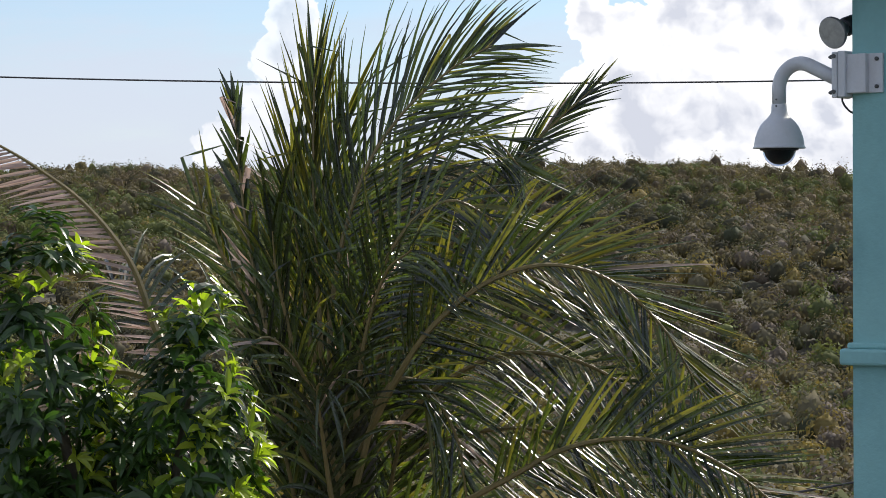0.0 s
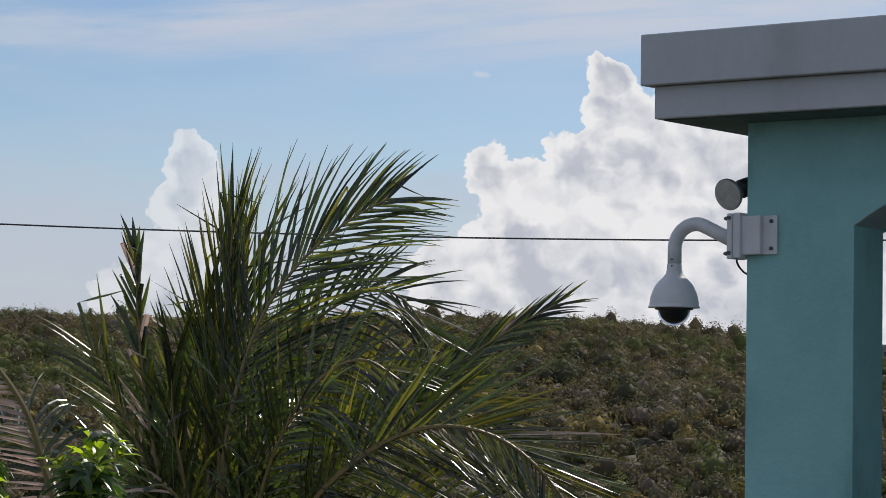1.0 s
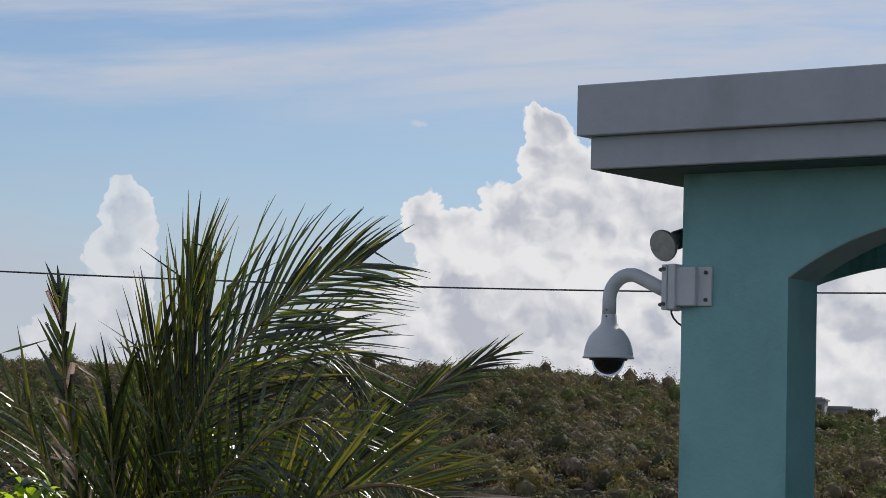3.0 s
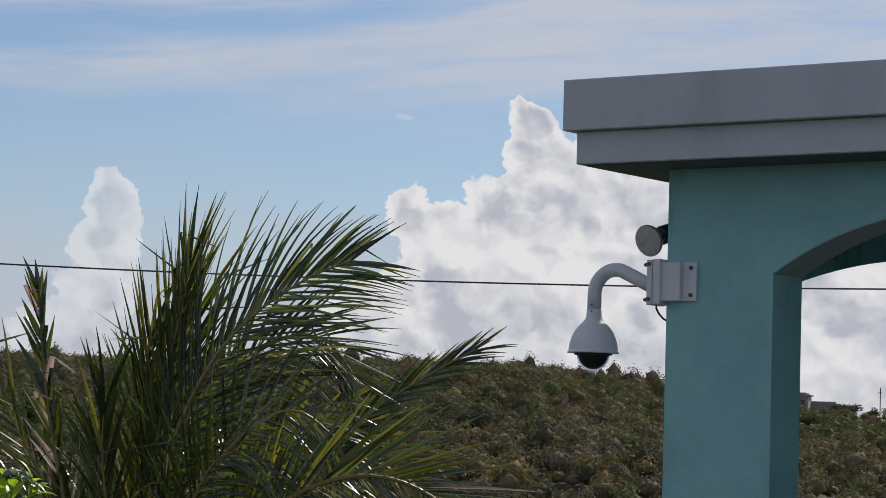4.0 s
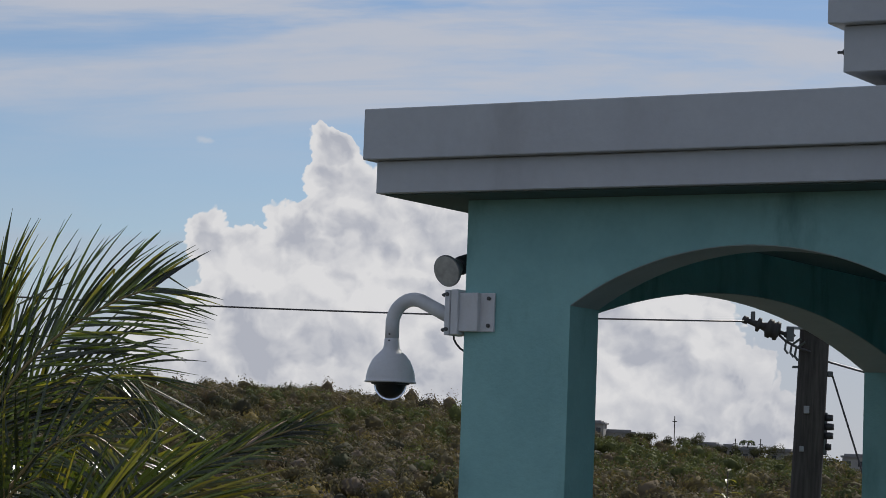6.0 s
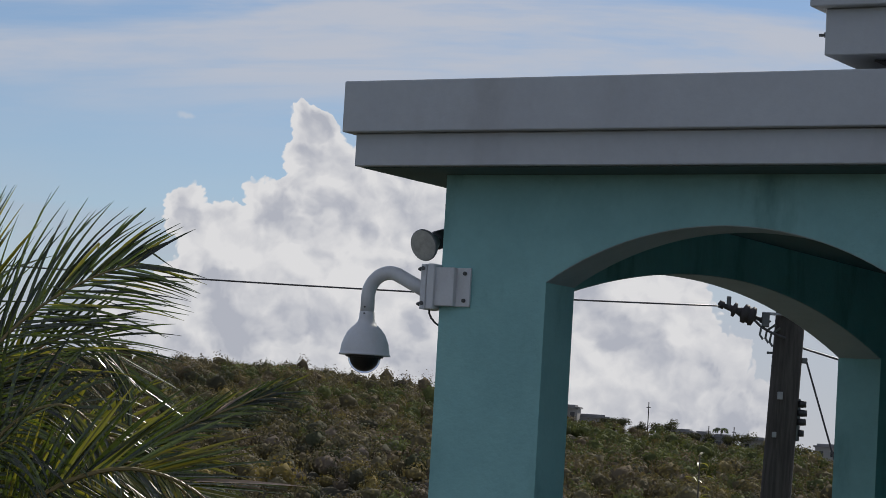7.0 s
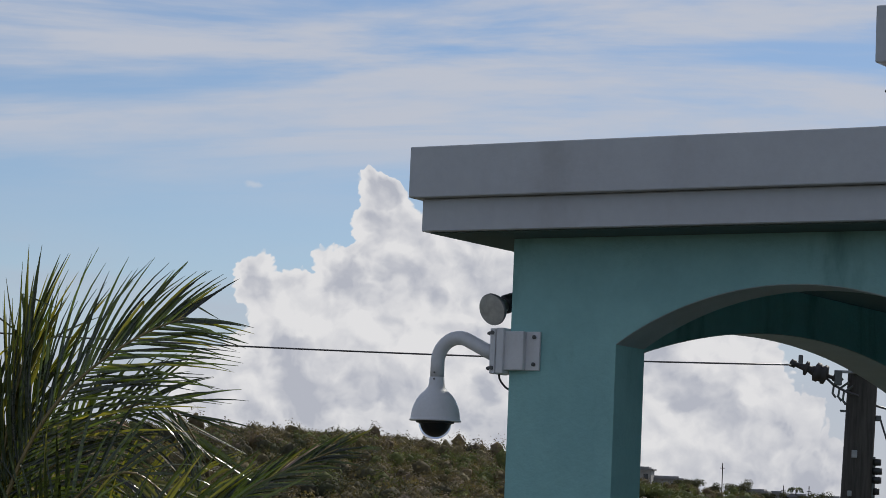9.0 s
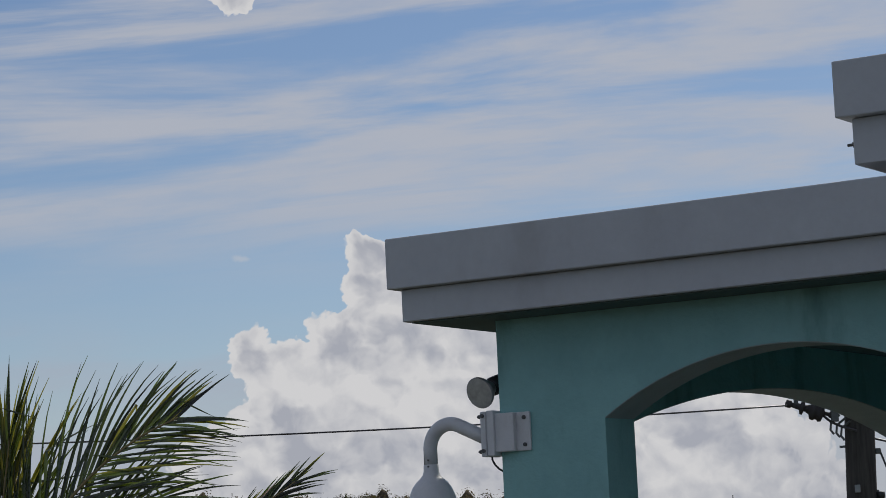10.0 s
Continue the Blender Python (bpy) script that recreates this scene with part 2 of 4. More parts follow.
# ---- mesh helpers ----
def link(name, bm, mats, parent=None, label="", smooth=False):
    me = bpy.data.meshes.new(name)
    bm.to_mesh(me)
    bm.free()
    for m in (mats if isinstance(mats, (list, tuple)) else [mats]):
        me.materials.append(m)
    if smooth:
        for poly in me.polygons:
            poly.use_smooth = True
    ob = new(name, me)
    if parent:
        ob.parent = parent
    if label:
        ob["label"] = label
    return ob


def part(name, bm, mats, parent, label="", smooth=False):
    return link(name, bm, mats, parent, label, smooth)


def thing(name, at, label, category, group="", kind="", turn=0.0):
    ob = new(name)
    ob.matrix_world = pose(*at, 0, 0, turn)
    return tagged(ob, label, category, group, kind)


def box(bm, lo, hi, bevel=0.0, segments=1):
    c = [(a + b) / 2 for a, b in zip(lo, hi)]
    s = [abs(b - a) for a, b in zip(lo, hi)]
    r = bmesh.ops.create_cube(bm, size=1.0, matrix=Matrix.Translation(c) @ Matrix.Diagonal((*s, 1)))
    if bevel:
        edges = list({e for v in r["verts"] for e in v.link_edges})
        bmesh.ops.bevel(bm, geom=edges, offset=bevel, segments=segments, profile=0.5, affect="EDGES")
    return bm


def boxed(lo, hi, bevel=0.0, segments=1):
    return box(bmesh.new(), lo, hi, bevel, segments)


def tube(bm, pts, radii, sides=8, cap=True):
    """A round bar along points."""
    pts = [Vector(p) for p in pts]
    if not isinstance(radii, (list, tuple)):
        radii = [radii] * len(pts)
    rings = []
    side = None
    for i, p in enumerate(pts):
        d = (pts[min(i + 1, len(pts) - 1)] - pts[max(i - 1, 0)]).normalized()
        if side is None:
            side = d.orthogonal().normalized()
        side = (side - d * side.dot(d)).normalized()
        up = d.cross(side)
        rings.append([bm.verts.new(p + radii[i] * (math.cos(a) * side + math.sin(a) * up))
                      for a in [2 * math.pi * j / sides for j in range(sides)]])
    for r0, r1 in zip(rings, rings[1:]):
        for j in range(sides):
            bm.faces.new((r0[j], r0[(j + 1) % sides], r1[(j + 1) % sides], r1[j]))
    if cap:
        bm.faces.new(rings[0][::-1])
        bm.faces.new(rings[-1])
    return bm


def lathe(profile, sides=32, m=None):
    """A turned body: profile of (radius, height), round z."""
    bm = bmesh.new()
    rings = []
    for r, z in profile:
        rings.append([bm.verts.new((max(r, 1e-4) * math.cos(a), max(r, 1e-4) * math.sin(a), z))
                      for a in [2 * math.pi * j / sides for j in range(sides)]])
    for r0, r1 in zip(rings, rings[1:]):
        for j in range(sides):
            bm.faces.new((r0[j], r0[(j + 1) % sides], r1[(j + 1) % sides], r1[j]))
    bmesh.ops.remove_doubles(bm, verts=bm.verts, dist=2e-4)
    bmesh.ops.recalc_face_normals(bm, faces=bm.faces)
    if m is not None:
        bm.transform(m)
    return bm


def arch(a0, a1, spring, crown, steps=28):
    """Points of a flat arch from a0 to a1."""
    half, rise = (a1 - a0) / 2, crown - spring
    rad = (half * half + rise * rise) / (2 * rise)
    mid, top = (a0 + a1) / 2, math.asin(half / rad)
    return [(mid - rad * math.sin(top * (1 - 2 * i / steps)), crown - rad + rad * math.cos(top * (1 - 2 * i / steps)))
            for i in range(steps + 1)]


def arch_wall(axis, w0, w1, a0, a1, spring, crown, bottom, top, lo, hi, steps=28):
    """A wall from w0 to w1 with an arched opening a0..a1 down to its foot; thickness lo..hi along the other axis."""
    bm = bmesh.new()
    curve = arch(a0, a1, spring, crown, steps)
    cells = [[(w0, bottom), (a0, bottom), curve[0], (w0, spring)], [(w0, spring), curve[0], (a0, top), (w0, top)],
             [(a1, bottom), (w1, bottom), (w1, spring), curve[-1]], [curve[-1], (w1, spring), (w1, top), (a1, top)]]
    cells += [[p, q, (q[0], top), (p[0], top)] for p, q in zip(curve, curve[1:])]
    made = {}

    def vert(a, z, w):
        key = (round(a, 5), round(z, 5), w)
        if key not in made:
            made[key] = bm.verts.new((a, w, z) if axis == 1 else (w, a, z))
        return made[key]
    for cell in cells:
        bm.faces.new([vert(a, z, lo) for a, z in cell])
        bm.faces.new([vert(a, z, hi) for a, z in cell][::-1])
    count = {}
    for cell in cells:
        for p, q in zip(cell, cell[1:] + cell[:1]):
            k2 = tuple(sorted(((round(p[0], 5), round(p[1], 5)), (round(q[0], 5), round(q[1], 5)))))
            count.setdefault(k2, []).append((p, q))
    for sides in count.values():
        if len(sides) == 1:
            p, q = sides[0]
            bm.faces.new((vert(*p, lo), vert(*p, hi), vert(*q, hi), vert(*q, lo)))
    bmesh.ops.recalc_face_normals(bm, faces=bm.faces)
    return bm


# ---- ground and hills ----
RIDGE = 600.0


def ridge_height(az):
    """Height of the ridge's ground over the azimuth in degrees."""
    el = np.interp(az, [-120, -75, -47, -41, -36, -33, -31, -27, -24, -21, -12, 20, 60], [-1.5, 1.2, 1.55, 1.4, 1.62, 1.55, 1.3, 0.95, 0.69, 0.5, 0.1, -1.0, -1.5])
    return EYE[2] + RIDGE * np.tan(np.radians(el))


def ground_height(x, y):
    x, y = np.asarray(x, float), np.asarray(y, float)
    r = np.hypot(x, y)
    az = np.degrees(np.arctan2(x, y))
    top = ridge_height(az)
    # falls off beyond the terrace on the valley side
    side = np.clip((-x * 0.62 + y * 0.78 - 6.0) / 14.0, 0, 1)
    near = -4.2 * side * side * (3 - 2 * side)
    valley = np.interp(r, [0, 22, 60, 150, 215], [0, 0, -6, -13, -17])
    u = np.clip((r - 215) / (RIDGE - 215), 0, 1)
    base = near + valley
    up = base + (top - base) * (0.35 * u + 0.65 * u * u * (3 - 2 * u))
    rough = 1.6 * np.sin(x * 0.035 + 1.3 * np.sin(y * 0.021)) + 1.1 * np.sin(y * 0.05 + x * 0.018)
    up = up + rough * np.clip((r - 120) / 200, 0, 1) * (1 - 0.7 * u)
    v = np.clip((r - RIDGE) / 500, 0, 1)
    return up * (1 - v) - 40 * v


def make_ground():
    rings = np.concatenate([[0.5], np.arange(3, 40, 2.0), np.arange(42, 200, 8.0), np.arange(200, 660, 14.0), [700, 780, 900, 1100, 1500, 2200, 3200, 4500]])
    n = 220
    ang = np.linspace(0, 2 * math.pi, n, endpoint=False)
    rr, aa = np.meshgrid(rings, ang, indexing="ij")
    x, y = rr * np.sin(aa), rr * np.cos(aa)
    z = ground_height(x, y)
    verts = np.stack([x, y, z], -1).reshape(-1, 3).tolist()
    faces = [(i * n + j, i * n + (j + 1) % n, (i + 1) * n + (j + 1) % n, (i + 1) * n + j)
             for i in range(len(rings) - 1) for j in range(n)]
    faces.append(tuple(range(n))[::-1])
    me = bpy.data.meshes.new("ground")
    me.from_pydata(verts, [], faces)
    me.materials.append(SOIL)
    for poly in me.polygons:
        poly.use_smooth = True
    return tagged(new("ground", me), "dry scrub-covered ground falling to a valley and rising to a hill", "ground", kind="structure")


def cards_mesh(name, centre, normal, size, aspect, index, mats, rng):
    """Many small leaf cards as one mesh: bent diamonds of four corners."""
    n = len(centre)
    ref = rng.normal(size=(n, 3))
    t = np.cross(normal, ref)
    t /= np.linalg.norm(t, axis=1)[:, None] + 1e-9
    b = np.cross(normal, t)
    s = size[:, None]
    v = np.stack([centre - t * s, centre - b * s * aspect + normal * s * 0.15, centre + t * s, centre + b * s * aspect + normal * s * 0.15], 1).reshape(-1, 3)
    me = bpy.data.meshes.new(name)
    me.vertices.add(4 * n)
    me.vertices.foreach_set("co", v.astype(np.float32).ravel())
    me.loops.add(4 * n)
    me.loops.foreach_set("vertex_index", np.arange(4 * n, dtype=np.int32))
    me.polygons.add(n)
    me.polygons.foreach_set("loop_start", np.arange(0, 4 * n, 4, dtype=np.int32))
    for m in mats:
        me.materials.append(m)
    me.polygons.foreach_set("material_index", index.astype(np.int32))
    me.update(calc_edges=True)
    me.validate()
    return me


def make_scrub():
    """The woods of the hill: crowns of leaf cards on the slope."""
    rng = np.random.default_rng(7)
    parts, cores = [], []
    bm = bmesh.new()
    bmesh.ops.create_icosphere(bm, subdivisions=1, radius=1.0)
    ico = np.array([v.co for v in bm.verts])
    tri = np.array([[v.index for v in f.verts] for f in bm.faces])
    bm.free()
    for r0, r1, count, per in ((125.0, 330.0, 4100, 110), (330.0, 625.0, 6800, 112)):
        az = np.radians(rng.uniform(-51, -18, count))
        r = np.sqrt(rng.uniform(r0 ** 2, r1 ** 2, count))
        x, y = r * np.sin(az), r * np.cos(az)
        if r1 > 600:  # a clearing for the houses on the crest
            keep = ~((np.degrees(az) > -27.6) & (r > 566) & (rng.random(count) < 0.8))
            az, r, x, y = az[keep], r[keep], x[keep], y[keep]
            count = len(r)
        z = ground_height(x, y)
        rad = rng.uniform(1.25, 2.5, count) * np.where(rng.random(count) < 0.10, 1.25, 1.0) * np.interp(r, [330, 440, 600], [1.0, 1.25, 0.9])
        tall = rad * rng.uniform(0.7, 1.1, count) * np.where((r > 560) & (rng.random(count) < 0.12), 1.45, 1.0)
        low = (np.degrees(az) > -27.6) & (r > 535)
        rad, tall = np.where(low, rad * 0.6, rad), np.where(low, tall * 0.55, tall)
        patch = np.sin(x * 0.03 + 2 * np.sin(y * 0.017)) + np.sin(y * 0.041 + 1.7) + rng.normal(0, 0.9, count)
        kind = np.select([patch > 1.1, patch > 0.2, patch > -0.6, patch > -1.4], [1, 0, 2, 0], 4)
        kind = np.where(rng.random(count) < np.interp(r, [300, 460], [0.22, 0.08]), rng.choice([1, 3], count), kind)
        kind = np.where(rng.random(count) < 0.15, rng.integers(0, 5, count), kind) + 5 * (rng.random(count) < np.interp(r, [330, 460], [0.75, 0.22]) * np.interp(np.degrees(az), [-30, -26], [1.0, 0.4]))
        d = rng.normal(size=(count, per, 3))
        d /= np.linalg.norm(d, axis=2)[..., None]
        d[..., 2] = np.abs(d[..., 2]) * 1.15 - 0.3
        lump = 1 + 0.3 * np.sin(d[..., 0] * 4 + rng.uniform(0, 6, (count, 1))) * np.cos(d[..., 1] * 5 + rng.uniform(0, 6, (count, 1)))
        shell = rng.uniform(0.66, 1.05, (count, per)) * lump
        c = np.stack([x[:, None] + d[..., 0] * shell * rad[:, None], y[:, None] + d[..., 1] * shell * rad[:, None],
                      z[:, None] + 1.0 * tall[:, None] + d[..., 2] * shell * tall[:, None]], -1).reshape(-1, 3)
        nrm = (d + rng.normal(0, 0.26, d.shape)).reshape(-1, 3)
        nrm /= np.linalg.norm(nrm, axis=1)[:, None]
        size = (rng.uniform(0.10, 0.20, (count, per)) * (rad[:, None] * 0.5 + 0.5) * np.interp(r, [200, 600], [1.08, 0.92])[:, None]).ravel()
        parts.append((c, nrm, size, np.repeat(kind, per)))
        # the shaded inner mass of each crown
        cd = ico[None] + rng.normal(0, 0.13, (count, len(ico), 3))
        cores.append((np.stack([x[:, None] + cd[..., 0] * 0.60 * rad[:, None], y[:, None] + cd[..., 1] * 0.60 * rad[:, None],
                                z[:, None] + 0.95 * tall[:, None] + cd[..., 2] * 0.60 * tall[:, None]], -1), kind))
    c, nrm, size, index = [np.concatenate([p[i] for p in parts]) for i in range(4)]
    me = cards_mesh("hillside_scrub", c, nrm, size, 0.62, index, SCRUB, rng)
    v = np.concatenate([p[0] for p in cores])
    n, per = v.shape[:2]
    faces = (tri[None] + (np.arange(n) * per)[:, None, None]).reshape(-1, 3)
    core = bpy.data.meshes.new("scrub_mass")
    core.vertices.add(n * per)
    core.vertices.foreach_set("co", v.astype(np.float32).ravel())
    core.loops.add(faces.size)
    core.loops.foreach_set("vertex_index", faces.astype(np.int32).ravel())
    core.polygons.add(len(faces))
    core.polygons.foreach_set("loop_start", np.arange(0, faces.size, 3, dtype=np.int32))
    for m in SCRUB:
        core.materials.append(m)
    core.polygons.foreach_set("material_index", np.repeat(np.concatenate([p[1] for p in cores]), len(tri)).astype(np.int32))
    core.update(calc_edges=True)
    core.polygons.foreach_set("use_smooth", np.ones(len(faces), dtype=bool))
    tagged(new("scrub_mass", core), "shaded inner crowns of the hillside scrub", "scrub woods", kind="stuff")
    return tagged(new("hillside_scrub", me), "olive, brown and yellowish dry scrub woods covering the hill", "scrub woods", kind="stuff")


# ---- the porch ----
COL_X0, COL_X1, FACE_Y, THICK = -5.655, -5.146, 9.80, 0.262
SPRING, CROWN, SOFFIT = 2.368, 2.612, 2.825


def make_porch():
    right = -3.54
    bm = arch_wall(1, COL_X0, 2.2, COL_X1, right, SPRING, CROWN, -0.6, SOFFIT, FACE_Y, FACE_Y + THICK)
    tagged(link("wall_front", bm, TEAL), "teal stucco porch wall with a flat arched opening", "wall", kind="structure")
    bm = arch_wall(0, FACE_Y + THICK, 14.98, FACE_Y + 0.509, 14.46, 2.33, 2.60, -3.0, SOFFIT, COL_X0 + 0.001, COL_X0 + THICK, 36)
    tagged(link("wall_side", bm, TEAL), "teal stucco side wall with a wide flat arch", "wall", kind="structure")
    tagged(link("wall_back", boxed((-5.39, 14.72, -3.0), (2.2, 14.98, SOFFIT)), TEAL), "plain teal stucco back wall of the porch", "wall", kind="structure")
    tagged(link("wall_house", boxed((2.2, FACE_Y, -3.0), (2.4, 14.98, SOFFIT)), TEAL), "plain teal stucco house wall", "wall", kind="structure")
    tagged(link("wall_inner", boxed((-3.54, 10.07, -0.6), (-3.34, 14.72, SOFFIT)), TEAL), "plain teal stucco wall between porch and house", "wall", kind="structure")
    tagged(link("floor", boxed((-5.75, 9.7, -0.75), (2.4, 15.05, -0.6)), CONCRETE), "bare concrete porch floor slab", "floor", kind="structure")
    tagged(link("wall_foundation", boxed((-5.6, 9.85, -6.5), (2.3, 14.95, -0.75)), CONCRETE), "concrete foundation wall under the porch", "wall", kind="structure")
    # unpainted undersides of both arches
    for name, axis, curve, lo, hi in (("trim_front_arch", 1, arch(COL_X1, right, SPRING, CROWN), FACE_Y + 0.004, FACE_Y + THICK - 0.004),
                                      ("trim_side_arch", 0, arch(FACE_Y + 0.509, 14.46, 2.33, 2.60, 36), COL_X0 + 0.004, COL_X0 + THICK - 0.004)):
        bm = bmesh.new()
        rows = [[bm.verts.new((a, w, z + dz) if axis else (w, a, z + dz)) for w, dz in ((lo, 0.001), (hi, 0.001), (hi, -0.004), (lo, -0.004))] for a, z in curve]
        for r0, r1 in zip(rows, rows[1:]):
            for j in range(4):
                bm.faces.new((r0[j], r0[(j + 1) % 4], r1[(j + 1) % 4], r1[j]))
        bmesh.ops.recalc_face_normals(bm, faces=bm.faces)
        tagged(link(name, bm, LINING), "bare grey plaster underside of the arch", "arch lining", kind="structure")
    # rail moulding round the corner column
    bm = bmesh.new()
    box(bm, (COL_X0 - 0.045, FACE_Y - 0.045, 1.105), (COL_X1 + 0.045, FACE_Y + 0.555, 1.175), 0.012, 2)
    box(bm, (COL_X0 - 0.02, FACE_Y - 0.02, 1.175), (COL_X1 + 0.02, FACE_Y + 0.53, 1.2), 0.008, 2)
    tagged(link("trim_column_band", bm, TEAL), "teal stucco moulding band round the corner column", "moulding", kind="structure")


def make_roof(name, x, y, lower, step, upper, x_end, y_end, label, shade_inset=0.0):
    """A flat roof with two stepped fascia bands and a soffit. x, y: corner of the lower band."""
    roof = thing(name, (x, y, lower[0]), label, "roof", kind="structure")
    dx, dy = x_end - x, y_end - y
    h0, h1, h2 = 0.0, lower[1] - lower[0], upper[1] - lower[0]
    hu = upper[0] - lower[0]
    part("lower_fascia", boxed((0, 0, h0), (dx, dy, h1), 0.004, 1), FASCIA, roof)
    part("upper_fascia", boxed((-step, -step, hu), (dx, dy + step, h2), 0.006, 2), FASCIA, roof)
    part("roof_deck", boxed((0.05, 0.05, h2), (dx - 0.05, dy - 0.05, h2 + 0.006)), ROOF_TOP, roof)
    if shade_inset:
        part("bolt", lathe([(0, 0), (0.012, 0), (0.012, 0.012), (0.006, 0.014), (0.006, 0.035), (0, 0.035)], 10, pose(0.0, 0.03, 0.085, 0, -90, 0)), STEEL, roof)
        # flat black sheet below the slab, painted shade for the roof's underside
        part("soffit_shade_sheet", boxed((shade_inset, shade_inset * 0.8, -0.006), (dx - 0.1, dy - 0.1, -0.002)), BLACK, roof, "flat black sheet standing in for the shaded underside of the roof")
    else:
        # thin sheet under the slab, eaves shade painted into its colour
        part("soffit", boxed((0.03, 0.03, -0.006), (dx - 0.1, dy - 0.1, -0.0015)), SOFFIT_SHADED, roof, "teal soffit with its shade put into the dark colour")
    return roof


# ---- the dome camera on its arm ----
def make_dome_camera():
    ob = thing("security_camera", (COL_X0, FACE_Y, 2.34), "grey-white dome security camera on a gooseneck arm bolted to the column", "security camera")
    plate = part("mounting_plate", boxed((0.075, -0.014, -0.088), (0.152, -0.001, 0.078), 0.003, 2), CAM_GREY, ob)
    for z in (-0.062, 0.054):
        part("bolt", lathe([(0, 0), (0.0085, 0), (0.0085, 0.008), (0.005, 0.011), (0, 0.011)], 12, pose(0.126, -0.014, z, 90)), STEEL, plate)
    part("mounting_box", boxed((-0.012, -0.040, -0.088), (0.086, -0.001, 0.078), 0.005, 3), CAM_GREY, ob)
    part("junction_box", boxed((-0.040, -0.056, -0.103), (-0.004, 0.055, 0.092), 0.005, 3), CAM_GREY, ob)
    flange = part("arm_flange", boxed((-0.066, -0.062, -0.105), (-0.0405, 0.06, 0.089), 0.004, 2), CAM_GREY, ob)
    for yy in (-0.048, 0.042):
        for z in (-0.082, 0.068):
            part("bolt", lathe([(0, 0), (0.009, 0), (0.009, 0.012), (0.005, 0.02), (0, 0.02)], 10, pose(-0.066, yy, z, 0, -90, 0)), STEEL, flange)
    for z in (-0.080, 0.070):
        part("bolt", lathe([(0, 0), (0.009, 0), (0.009, 0.007), (0, 0.007)], 10, pose(-0.053, -0.062, z, 90)), STEEL, flange)
    # arm: out of the flange, over and down
    cx = -0.361
    pts = [(-0.066, 0, -0.026), (-0.14, 0, 0.0087)]
    for i in range(19):
        a = radians(65 + i * (115 / 18))
        pts.append((cx + 0.105 + 0.105 * math.cos(a), 0, -0.053 + 0.105 * math.sin(a)))
    pts.append((cx, 0, -0.128))
    part("arm", tube(bmesh.new(), pts, 0.0305, 24), CAM_GREY, ob, smooth=True)
    for z in (-0.100, -0.128):
        part("bolt", lathe([(0, 0), (0.004, 0), (0.004, 0.004), (0, 0.004)], 8, pose(cx + 0.006, -0.031, z, 90)), STEEL, ob)
    bell = [(0.0310, -0.118), (0.0325, -0.120), (0.034, -0.146), (0.038, -0.162), (0.052, -0.179), (0.069, -0.195), (0.084, -0.215), (0.095, -0.239), (0.103, -0.263), (0.1075, -0.290), (0.1085, -0.302),
            (0.1125, -0.304), (0.1125, -0.310), (0.070, -0.310)]
    part("dome_housing", lathe(bell, 48, pose(cx, 0, 0)), CAM_GREY, ob, smooth=True)
    part("shade_ring", lathe([(0.072, -0.3095), (0.0845, -0.3095), (0.082, -0.318), (0.071, -0.319)], 40, pose(cx, 0, 0)), BLACK, ob, smooth=True)
    dome = [(0.0715 * math.cos(a), -0.316 - 0.0715 * math.sin(a)) for a in [math.pi / 2 * i / 12 for i in range(13)]]
    part("dome_cover", lathe(dome, 40, pose(cx, 0, 0)), LENS_GLASS, ob, "clear plastic dome cover", smooth=True)
    eye = [(0.060 * math.cos(a), -0.314 - 0.060 * math.sin(a)) for a in [math.pi / 2 * i / 10 for i in range(11)]]
    part("camera_module", lathe(eye, 32, pose(cx, 0, 0)), BLACK, ob, "black camera ball behind the cover", smooth=True)
    part("cable", tube(bmesh.new(), [(-0.05, 0, -0.100), (-0.049, 0, -0.118), (-0.043, 0.01, -0.138), (-0.028, 0.02, -0.158), (-0.008, 0.03, -0.172), (0.004, 0.04, -0.178)], 0.0045, 8), CABLE, ob, "short black cable", smooth=True)
    return ob


def make_floodlight():
    ob = thing("floodlight", (COL_X0, 9.93, 2.545), "small reflector floodlight in a black socket on the column", "floodlight")
    part("mount", lathe([(0, 0), (0.036, 0), (0.036, 0.03), (0.03, 0.055), (0, 0.055)], 20, pose(0.0, 0, 0.024, 0, -90, 0)), BLACK, ob, smooth=True)
    m = look((-0.082, 0.0, 0.012), (-0.22, -0.93, -0.30)) @ Matrix.Scale(1.16, 4)
    part("socket", lathe([(0, 0.03), (0.026, 0.03), (0.034, 0.02), (0.036, -0.03), (0.030, -0.045), (0, -0.045)], 24, m), BLACK, ob, smooth=True)
    bulb = part("bulb", lathe([(0.024, -0.04), (0.030, -0.055), (0.044, -0.080), (0.056, -0.098), (0.0605, -0.108), (0.0605, -0.114), (0.058, -0.117)], 36, m), GALV, ob, "silvered reflector bowl", smooth=True)
    part("lens", lathe([(0.058, -0.1165), (0.045, -0.1195), (0.025, -0.1225), (0, -0.1235)], 36, m), REFLECTOR, bulb, "ribbed frosted glass lens", smooth=True)
    return ob


